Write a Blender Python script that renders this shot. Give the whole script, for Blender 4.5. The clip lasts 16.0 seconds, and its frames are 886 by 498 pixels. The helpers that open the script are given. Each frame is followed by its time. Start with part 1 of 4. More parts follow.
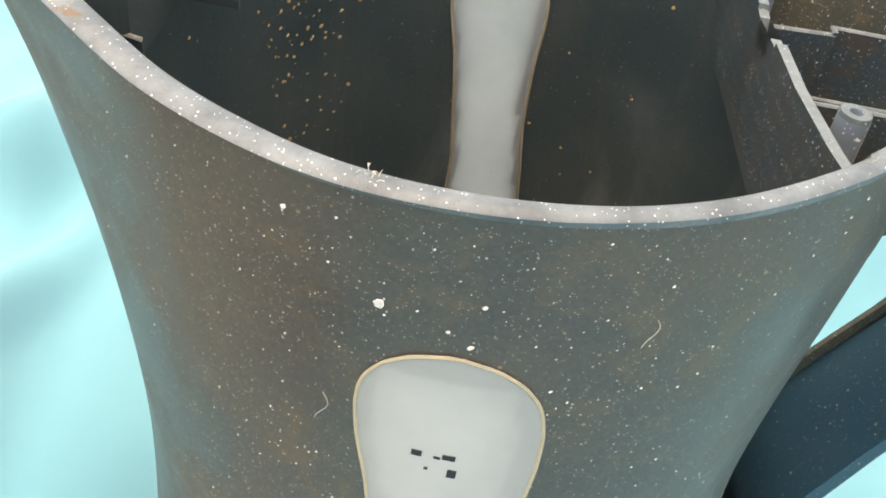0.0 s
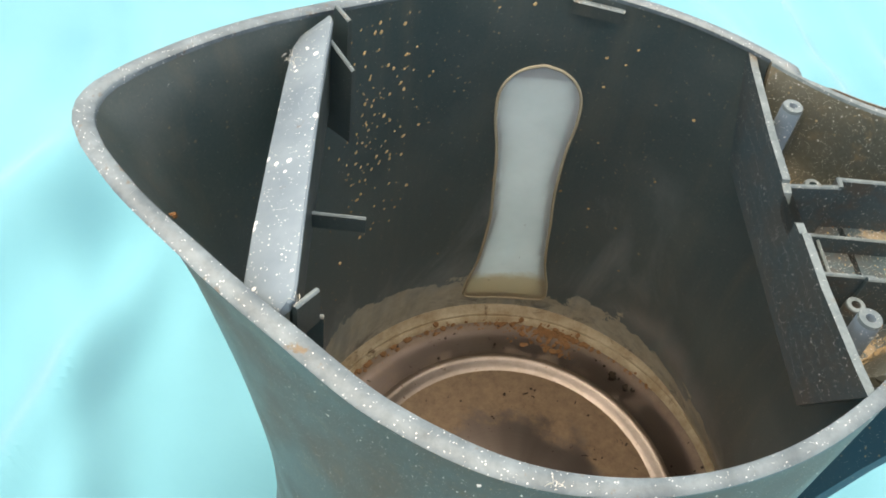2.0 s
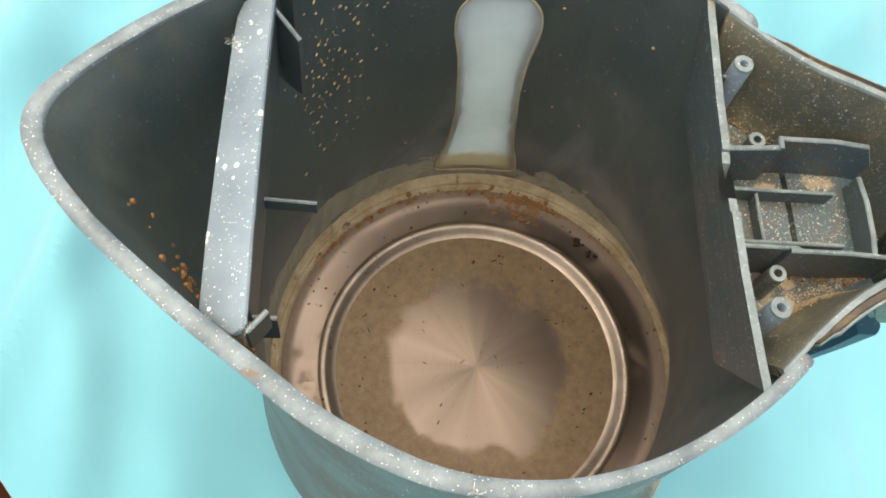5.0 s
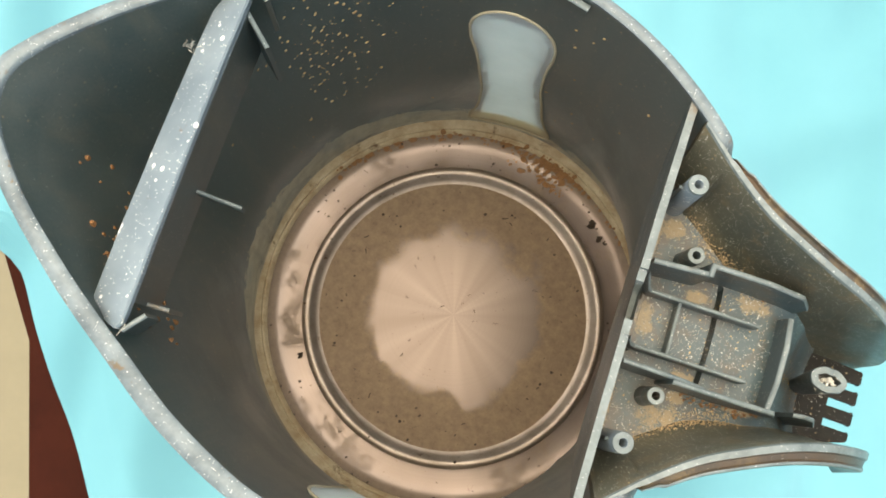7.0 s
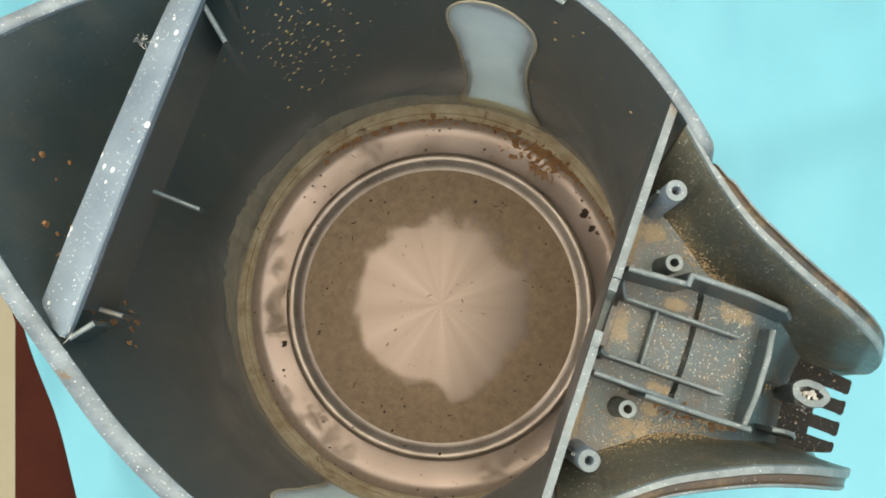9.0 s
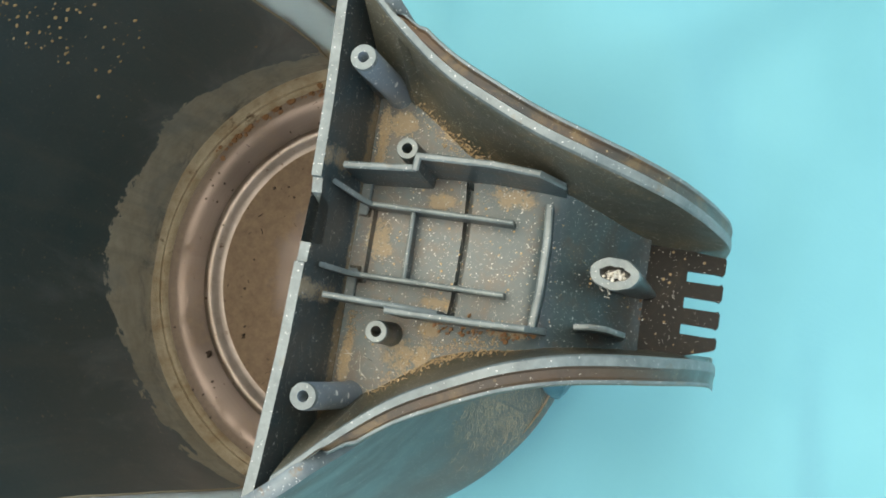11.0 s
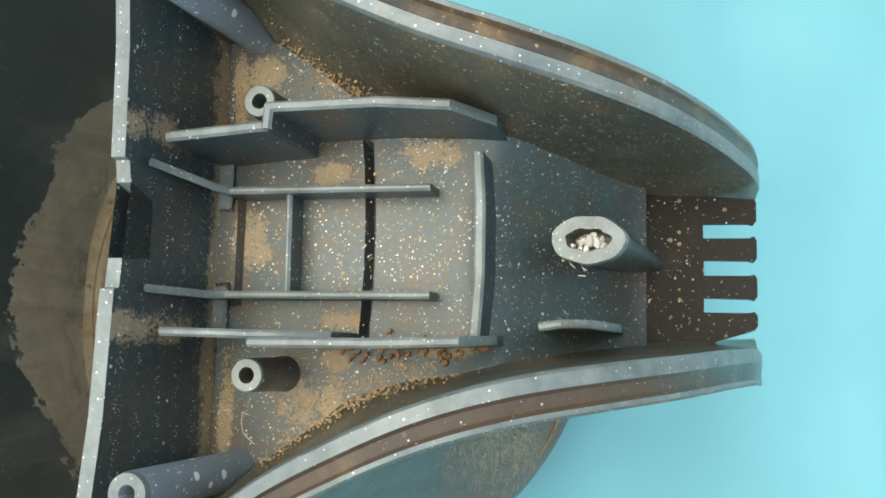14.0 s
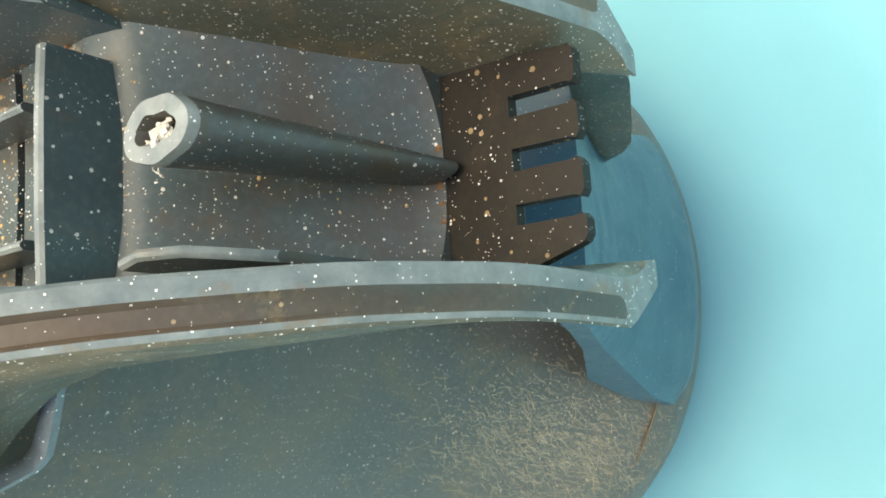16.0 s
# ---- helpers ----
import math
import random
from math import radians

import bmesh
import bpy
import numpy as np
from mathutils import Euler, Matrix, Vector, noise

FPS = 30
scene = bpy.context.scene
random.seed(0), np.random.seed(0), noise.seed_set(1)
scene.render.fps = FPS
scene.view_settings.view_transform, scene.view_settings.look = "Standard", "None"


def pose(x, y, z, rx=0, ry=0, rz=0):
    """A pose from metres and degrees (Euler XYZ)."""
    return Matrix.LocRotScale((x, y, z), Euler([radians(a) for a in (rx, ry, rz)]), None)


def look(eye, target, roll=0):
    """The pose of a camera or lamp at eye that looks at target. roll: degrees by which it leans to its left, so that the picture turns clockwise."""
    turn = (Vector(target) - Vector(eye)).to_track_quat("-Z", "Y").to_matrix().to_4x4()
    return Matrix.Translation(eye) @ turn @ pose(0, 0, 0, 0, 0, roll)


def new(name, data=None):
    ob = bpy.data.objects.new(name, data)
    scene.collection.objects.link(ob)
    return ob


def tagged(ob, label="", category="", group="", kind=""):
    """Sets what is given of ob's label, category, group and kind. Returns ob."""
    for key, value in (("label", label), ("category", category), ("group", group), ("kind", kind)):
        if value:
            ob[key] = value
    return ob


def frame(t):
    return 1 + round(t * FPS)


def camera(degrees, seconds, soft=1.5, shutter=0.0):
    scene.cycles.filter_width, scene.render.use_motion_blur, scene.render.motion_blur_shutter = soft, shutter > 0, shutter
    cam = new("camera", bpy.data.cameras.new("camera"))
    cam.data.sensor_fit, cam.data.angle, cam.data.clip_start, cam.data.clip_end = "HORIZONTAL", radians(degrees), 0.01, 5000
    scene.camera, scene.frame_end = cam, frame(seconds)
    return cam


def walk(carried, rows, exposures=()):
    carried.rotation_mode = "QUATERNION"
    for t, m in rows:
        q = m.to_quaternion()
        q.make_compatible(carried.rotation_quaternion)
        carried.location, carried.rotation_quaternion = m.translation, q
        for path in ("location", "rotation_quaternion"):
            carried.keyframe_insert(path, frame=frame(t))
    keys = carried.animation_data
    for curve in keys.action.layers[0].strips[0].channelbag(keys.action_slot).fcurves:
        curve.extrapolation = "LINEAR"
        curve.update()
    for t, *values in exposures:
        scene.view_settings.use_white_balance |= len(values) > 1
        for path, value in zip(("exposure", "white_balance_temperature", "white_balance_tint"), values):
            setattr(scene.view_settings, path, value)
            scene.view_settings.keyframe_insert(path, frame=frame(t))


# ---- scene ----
cam = camera(54.2, 16.0, soft=1.8)
ROWS = [
    (0.0, -0.0167, -0.1300, 0.2359, 47.65, -7.89, 6.05),
    (0.5, -0.0241, -0.1322, 0.2510, 47.05, -8.33, 5.76),
    (1.0, -0.0335, -0.1289, 0.2702, 45.77, -7.95, 4.95),
    (1.5, -0.0434, -0.1245, 0.2842, 42.97, -7.28, 3.25),
    (2.0, -0.0520, -0.1137, 0.2953, 39.15, -6.62, 0.44),
    (2.5, -0.0550, -0.1019, 0.3054, 35.89, -5.73, -1.61),
    (3.0, -0.0563, -0.0985, 0.3071, 34.47, -5.63, -3.10),
    (3.5, -0.0540, -0.0950, 0.3076, 31.89, -5.75, -2.99),
    (6.0, -0.0309, -0.0561, 0.3449, 15.23, -7.54, 10.55),
    (6.5, -0.0189, -0.0390, 0.3501, 11.48, -5.19, 17.50),
    (7.0, -0.0083, -0.0303, 0.3522, 8.96, -2.41, 18.52),
    (7.5, -0.0039, -0.0242, 0.3535, 7.95, -2.23, 19.48),
    (8.0, -0.0050, -0.0220, 0.3529, 7.56, -2.07, 19.70),
    (10.5, 0.0483, -0.0146, 0.3236, 6.61, 4.85, 13.92),
    (11.0, 0.0784, -0.0157, 0.3107, 7.80, 9.62, 9.49),
    (11.5, 0.0888, -0.0107, 0.2880, 7.53, 13.59, 5.76),
    (12.0, 0.0880, -0.0084, 0.2674, 6.76, 12.45, 2.35),
    (12.5, 0.0837, -0.0100, 0.2593, 6.30, 12.03, 1.65),
    (13.0, 0.0842, -0.0098, 0.2598, 6.42, 12.11, 1.45),
    (13.5, 0.0860, -0.0105, 0.2591, 6.65, 12.35, 1.34),
    (14.0, 0.0857, -0.0119, 0.2601, 6.76, 12.73, 1.40),
    (14.5, 0.0946, -0.0091, 0.2538, 6.60, 17.09, 0.13),
    (15.0, 0.1168, -0.0071, 0.2370, 6.09, 24.35, -1.63),
    (15.5, 0.1351, -0.0094, 0.2217, 6.25, 32.70, -3.34),
    (16.0, 0.1356, -0.0206, 0.2019, 6.32, 36.36, -4.52),
]
EXPOSURES = [(0.0, 1.55, 9300, 16), (0.5, 1.5, 9000, 13), (1.0, 1.34, 8000, 6), (1.5, 1.42, 8200, 7), (3.5, 1.48, 8400, 6), (7.0, 1.48, 8500, 3), (10.5, 1.15, 7600, 0), (13.5, 1.27, 7600, 0), (15.0, 1.36, 8000, 2), (16.0, 1.86, 8900, 5)]
walk(cam, [(t, pose(x, y, z, rx, ry, rz)) for t, x, y, z, rx, ry, rz in ROWS], EXPOSURES)

# ---- light ----
world = bpy.data.worlds.new("sky")
scene.world = world
world.use_nodes = True
wn = world.node_tree
sky = wn.nodes.new("ShaderNodeTexSky")
sky.sky_type = "NISHITA"
sky.sun_disc = False
sky.sun_elevation = radians(81)
sky.sun_rotation = radians(-72)
sky.air_density, sky.dust_density = 1.0, 2.5
wn.links.new(sky.outputs[0], wn.nodes["Background"].inputs[0])
wn.nodes["Background"].inputs[1].default_value = 0.14
sun_data = bpy.data.lights.new("sun", "SUN")
sun_data.energy, sun_data.angle, sun_data.color = 1.3, radians(80), (1.0, 0.95, 0.88)
sun = new("sun", sun_data)
sun.matrix_world = look((-0.3, 0.1, 2.0), (0, 0, 0))


# ---- materials ----
class Mat:
    """A principled material with small helpers for its node tree."""

    def __init__(self, name, rough=0.5, metal=0.0):
        self.m = bpy.data.materials.new(name)
        self.m.use_nodes = True
        self.t = self.m.node_tree
        self.b = self.t.nodes["Principled BSDF"]
        self.b.inputs["Roughness"].default_value = rough
        self.b.inputs["Metallic"].default_value = metal
        self.co = self.n("ShaderNodeTexCoord").outputs["Object"]

    def n(self, kind, **props):
        node = self.t.nodes.new(kind)
        for k, v in props.items():
            if k == "operation":
                node.operation = v
            elif k == "blend":
                node.blend_type = v
            elif k == "feature":
                node.feature = v
        return node

    def put(self, sock, value):
        if isinstance(value, bpy.types.NodeSocket):
            self.t.links.new(value, sock)
        elif isinstance(value, (tuple, list)) and len(value) == 3 and sock.type == "RGBA":
            sock.default_value = (*value, 1)
        else:
            sock.default_value = value

    def noise(self, scale, detail=4, rough=0.6, vec=None, dist=0.0):
        k = self.n("ShaderNodeTexNoise")
        self.put(k.inputs["Vector"], vec if vec is not None else self.co)
        k.inputs["Scale"].default_value = scale
        k.inputs["Detail"].default_value = detail
        k.inputs["Roughness"].default_value = rough
        k.inputs["Distortion"].default_value = dist
        return k.outputs["Fac"]

    def dots(self, scale, low, high, rnd=1.0):
        """Round specks: 1 inside a speck, 0 outside; only some cells carry one."""
        v = self.n("ShaderNodeTexVoronoi")
        self.put(v.inputs["Vector"], self.co)
        v.inputs["Scale"].default_value = scale
        v.inputs["Randomness"].default_value = rnd
        r = self.n("ShaderNodeSeparateColor")
        self.put(r.inputs[0], v.outputs["Color"])
        size = self.ramp(r.outputs[0], low, high)
        d = self.math("MULTIPLY", size, 0.36)
        return self.math("MULTIPLY", self.math("LESS_THAN", v.outputs["Distance"], d), self.math("GREATER_THAN", size, 0.02))

    def math(self, op, a, b=0.0):
        k = self.n("ShaderNodeMath", operation=op)
        self.put(k.inputs[0], a)
        self.put(k.inputs[1], b)
        return k.outputs[0]

    def ramp(self, fac, lo, hi, a=0.0, b=1.0):
        k = self.n("ShaderNodeMapRange")
        self.put(k.inputs[0], fac)
        for i, v in enumerate((lo, hi, a, b)):
            k.inputs[i + 1].default_value = v
        return k.outputs[0]

    def mix(self, fac, a, b, blend="MIX"):
        k = self.n("ShaderNodeMix")
        k.data_type = "RGBA"
        k.blend_type = blend
        self.put(k.inputs[0], fac)
        self.put(k.inputs[6], a)
        self.put(k.inputs[7], b)
        return k.outputs[2]

    def axis(self, i):
        s = self.n("ShaderNodeSeparateXYZ")
        self.put(s.inputs[0], self.co)
        return s.outputs[i]

    def color(self, c):
        self.put(self.b.inputs["Base Color"], c)
        return self

    def rough(self, r):
        self.put(self.b.inputs["Roughness"], r)
        return self

    def bump(self, height, strength=0.3, distance=0.0005):
        k = self.n("ShaderNodeBump")
        k.inputs["Strength"].default_value = strength
        k.inputs["Distance"].default_value = distance
        self.put(k.inputs["Height"], height)
        self.put(self.b.inputs["Normal"], k.outputs[0])
        return self


def plastic(name, base, dust, specks=1.0, band=False, sand=0.0, grime_amount=0.45, haze=0.25, gloss=0.5, sheen=(0.30, 0.58), thin=0.0):
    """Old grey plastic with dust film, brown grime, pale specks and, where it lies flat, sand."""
    m = Mat(name, 0.4)
    film = m.ramp(m.noise(38, 6, 0.65), 0.42, 0.72)
    grime = m.ramp(m.noise(90, 8, 0.75, dist=0.6), 0.53, 0.66)
    fine = m.noise(1400, 3, 0.6)
    c = m.mix(m.math("MULTIPLY", film, 0.55), base, dust)
    c = m.mix(m.math("MULTIPLY", grime, grime_amount), c, (0.20, 0.14, 0.07))
    c = m.mix(m.ramp(fine, 0.35, 0.75, 0.0, haze), c, (0.22, 0.22, 0.2))
    relief = m.math("MULTIPLY", fine, 0.25)
    r = m.ramp(film, 0.0, 1.0, *sheen)
    if sand:
        up = m.n("ShaderNodeSeparateXYZ")
        m.put(up.inputs[0], m.n("ShaderNodeNewGeometry").outputs["Normal"])
        flat = m.ramp(up.outputs[2], 0.25, 0.8)
        where = m.math("ADD", m.noise(105, 6, 0.68), m.math("ADD", m.math("MULTIPLY", m.ramp(m.axis(0), 0.060, 0.040), 0.09), m.math("MULTIPLY", m.ramp(m.math("ABSOLUTE", m.axis(1)), 0.010, 0.016), 0.07)))
        grains = m.noise(2300, 4, 0.75)
        lay = m.math("MULTIPLY", m.ramp(m.math("ADD", m.math("MULTIPLY", where, 1.6), m.math("MULTIPLY", grains, 1.0)), 1.46, 1.55), flat)
        lay = m.math("MULTIPLY", lay, m.math("GREATER_THAN", m.axis(0), 0.0362))
        tone = m.mix(m.noise(1700, 3, 0.7), (0.20, 0.15, 0.09), (0.46, 0.36, 0.22))
        c = m.mix(m.math("MULTIPLY", lay, sand), c, tone)
        relief = m.math("ADD", relief, m.math("MULTIPLY", lay, 1.0))
        r = m.math("MAXIMUM", r, m.math("MULTIPLY", lay, 0.85))
    tan = m.dots(800, 0.75, 1.1)
    white = m.math("MAXIMUM", m.dots(1300, 1.0 - 0.42 * specks, 1.2), m.dots(2900, 1.0 - 0.62 * specks, 1.25))
    patch = m.ramp(m.noise(30, 3, 0.5), 0.42, 0.6)
    c = m.mix(m.math("MULTIPLY", tan, m.math("MULTIPLY", patch, 0.9)), c, (0.45, 0.33, 0.18))
    c = m.mix(m.math("MULTIPLY", white, 0.85), c, (0.68, 0.66, 0.60))
    if band:
        # limescale up to the old water line, ragged at its top
        edge = m.math("ADD", m.math("ADD", m.math("MULTIPLY", m.noise(42, 7, 0.68), 0.062), 0.022), m.ramp(m.axis(0), 0.0, -0.06, 0.0, 0.014))
        inside = m.math("GREATER_THAN", edge, m.axis(2))
        scale_c = m.mix(m.ramp(m.noise(160, 5, 0.7), 0.35, 0.7), (0.76, 0.69, 0.54), (0.56, 0.47, 0.32))
        rust = m.math("MULTIPLY", m.ramp(m.noise(70, 6, 0.8, dist=1.0), 0.50, 0.62), m.ramp(m.axis(2), 0.052, 0.038))
        scale_c = m.mix(m.math("MULTIPLY", rust, 0.85), scale_c, (0.08, 0.03, 0.012))
        c = m.mix(m.math("MULTIPLY", inside, 0.92), c, scale_c)
        wash = m.n("ShaderNodeMapping")
        m.put(wash.inputs["Vector"], m.co)
        wash.inputs["Scale"].default_value = (1, 1, 0.5)
        pale = m.ramp(m.noise(26, 5, 0.6, vec=wash.outputs[0], dist=0.8), 0.55, 0.70)
        runs = m.n("ShaderNodeMapping")
        m.put(runs.inputs["Vector"], m.co)
        runs.inputs["Scale"].default_value = (1, 1, 0.07)
        drip = m.ramp(m.noise(150, 5, 0.7, vec=runs.outputs[0]), 0.50, 0.72, 0.0, 0.38)
        c = m.mix(drip, c, (0.150, 0.135, 0.100))
        low = m.ramp(m.axis(2), 0.15, 0.09)
        c = m.mix(m.math("MULTIPLY", m.math("MULTIPLY", pale, low), 0.6), c, (0.3, 0.32, 0.32))
        r = m.math("MAXIMUM", r, m.math("MULTIPLY", inside, 0.7))
    m.b.inputs["Specular IOR Level"].default_value = gloss
    m.color(c).rough(r)
    m.bump(m.math("ADD", relief, m.math("ADD", white, m.noise(220, 4, 0.6))), 0.1 if band else 0.25, 0.0002)
    if thin:
        # the moulded wall lets a little daylight through
        tr, mx = m.n("ShaderNodeBsdfTranslucent"), m.n("ShaderNodeMixShader")
        tr.inputs[0].default_value = (0.34, 0.50, 0.53, 1)
        mx.inputs[0].default_value = thin
        m.t.links.new(m.b.outputs[0], mx.inputs[1])
        m.t.links.new(tr.outputs[0], mx.inputs[2])
        m.t.links.new(mx.outputs[0], m.t.nodes["Material Output"].inputs[0])
    return m.m


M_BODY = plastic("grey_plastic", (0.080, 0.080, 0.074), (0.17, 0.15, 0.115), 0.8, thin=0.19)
# the jug's plastic again, with the interior's shade put into a darker base
M_INNER = plastic("grey_plastic_inside_shaded", (0.034, 0.052, 0.053), (0.115, 0.122, 0.108), 0.35, band=True, grime_amount=0.02, haze=0.15, gloss=0.7, sheen=(0.28, 0.46), thin=0.19)
M_SIDE = plastic("grey_plastic_side", (0.058, 0.064, 0.050), (0.15, 0.125, 0.075), 1.1, sand=0.6, grime_amount=0.6, haze=0.15)
# near-black base: shade of the low handle end painted into the comb
M_COMB = plastic("grey_plastic_comb_shaded", (0.015, 0.0145, 0.0135), (0.034, 0.028, 0.022), 0.6, grime_amount=0.06, haze=0.02, gloss=0.1, sheen=(0.45, 0.7))
def tray_material(name, base, spots, band=False):
    """Blue-grey plastic inside the handle: tan sand lying in drifts, brown wash in corners, white dust, grime and
    painted shade in the bowl.
    """
    m = Mat(name, 0.4)
    x, y, z = m.axis(0), m.axis(1), m.axis(2)
    soft, fine, grains = m.noise(60, 5, 0.6), m.noise(1300, 3, 0.6), m.noise(2300, 4, 0.75)
    c = m.mix(m.ramp(soft, 0.35, 0.7), base, tuple(v * 1.35 for v in base))
    c = m.mix(m.ramp(fine, 0.45, 0.8, 0.0, 0.2), c, (0.19, 0.22, 0.225))
    wash = m.ramp(m.math("ADD", m.noise(150, 6, 0.7), m.ramp(x, 0.070, 0.035, 0.0, 0.10)), 0.51, 0.68)
    c = m.mix(m.math("MULTIPLY", wash, 0.25 if band else 0.55), c, (0.105, 0.066, 0.036))
    if not band:
        # patchy brown grime that also carries the deep bowl's shade as colour
        film = m.math("MULTIPLY", m.ramp(m.noise(95, 6, 0.7), 0.36, 0.62), m.ramp(x, 0.069, 0.078))
        c = m.mix(m.math("MULTIPLY", film, 0.7), c, (0.050, 0.038, 0.026))
    mask = m.ramp(z, 0.1640, 0.1600) if band else None
    for cx, cy, rx, ry in spots:
        dx = m.math("MULTIPLY", m.math("SUBTRACT", x, cx / 1000), 1000 / rx)
        dy = m.math("MULTIPLY", m.math("SUBTRACT", y, cy / 1000), 1000 / ry)
        d = m.math("ADD", m.math("MULTIPLY", dx, dx), m.math("MULTIPLY", dy, dy))
        blob = m.math("MAXIMUM", m.math("SUBTRACT", 1.0, d), 0.0)
        mask = blob if mask is None else m.math("MAXIMUM", mask, blob)
    up = m.n("ShaderNodeSeparateXYZ")
    m.put(up.inputs[0], m.n("ShaderNodeNewGeometry").outputs["Normal"])
    drift = m.math("ADD", m.math("MULTIPLY", mask, 0.36), m.math("ADD", m.math("MULTIPLY", m.noise(150, 7, 0.75), 0.85), m.math("MULTIPLY", grains, 0.62)))
    lay = m.ramp(drift, 0.955, 1.03)
    lay = m.math("MULTIPLY", lay, m.ramp(up.outputs[0], 0.2, 0.6) if band else m.ramp(up.outputs[2], 0.25, 0.8))
    tone = m.mix(m.noise(1700, 3, 0.7), (0.20, 0.155, 0.10), (0.42, 0.34, 0.23))
    c = m.mix(m.math("MULTIPLY", lay, 0.9), c, tone)
    white = m.math("MAXIMUM", m.dots(1150, 0.70, 1.15), m.dots(2900, 0.45, 1.25))
    c = m.mix(m.math("MULTIPLY", white, 0.85), c, (0.68, 0.67, 0.63))
    m.color(c).rough(m.math("MAXIMUM", m.ramp(soft, 0.3, 0.7, 0.30, 0.48), m.math("MULTIPLY", lay, 0.85)))
    return m.bump(m.math("ADD", m.math("ADD", m.math("MULTIPLY", fine, 0.3), lay), white), 0.25, 0.0002).m


DRIFTS = ((38.7, 22.7, 4.5, 3.5), (45, -19.5, 5, 6), (49.5, -13.6, 3, 2.4), (50, 22, 5, 3), (57, 18.2, 6, 2.6), (49, -18.5, 2.5, 4), (37.8, 0.4, 3.6, 5.5),
          (60, 11.5, 7, 3.2), (35, 20, 1.6, 9), (35, -20, 1.6, 9), (48, 9.3, 4, 2.2), (50, -9.0, 5, 1.8), (63, -12.6, 6, 1.2))
M_TRAY = tray_material("grey_plastic_tray", (0.040, 0.063, 0.070), DRIFTS)
M_FACE = tray_material("grey_plastic_partition", (0.026, 0.045, 0.050), ((30, 12, 6, 3.5), (30, -10.5, 6, 3)), True)
M_BLUE = plastic("teal_plastic", (0.020, 0.082, 0.122), (0.032, 0.100, 0.138), 0.5, grime_amount=0.05, haze=0.05, gloss=0.3)


def rim_material():
    m = Mat("scuffed_rim", 0.45)
    c = m.mix(m.ramp(m.noise(120, 6, 0.7), 0.35, 0.7), (0.09, 0.115, 0.128), (0.20, 0.245, 0.265))
    c = m.mix(m.ramp(m.noise(300, 4, 0.7), 0.6, 0.7), c, (0.14, 0.10, 0.06))
    c = m.mix(m.dots(2200, 0.5, 1.15), c, (0.75, 0.75, 0.72))
    return m.color(c).bump(m.noise(500, 5, 0.7), 0.4, 0.0003).m


M_RIM = rim_material()


def strap_material():
    m = Mat("pale_grey_plastic", 0.38)
    c = m.mix(m.ramp(m.noise(60, 5, 0.6), 0.35, 0.7), (0.155, 0.198, 0.232), (0.235, 0.288, 0.322))
    c = m.mix(m.dots(520, 0.72, 1.0), c, (0.8, 0.8, 0.77))
    c = m.mix(m.dots(1800, 0.45, 1.1), c, (0.7, 0.7, 0.68))
    c = m.mix(m.ramp(m.noise(140, 5, 0.7), 0.66, 0.72), c, (0.16, 0.09, 0.05))
    return m.color(c).bump(m.noise(600, 4, 0.6), 0.25, 0.0002).m


M_STRAP = strap_material()


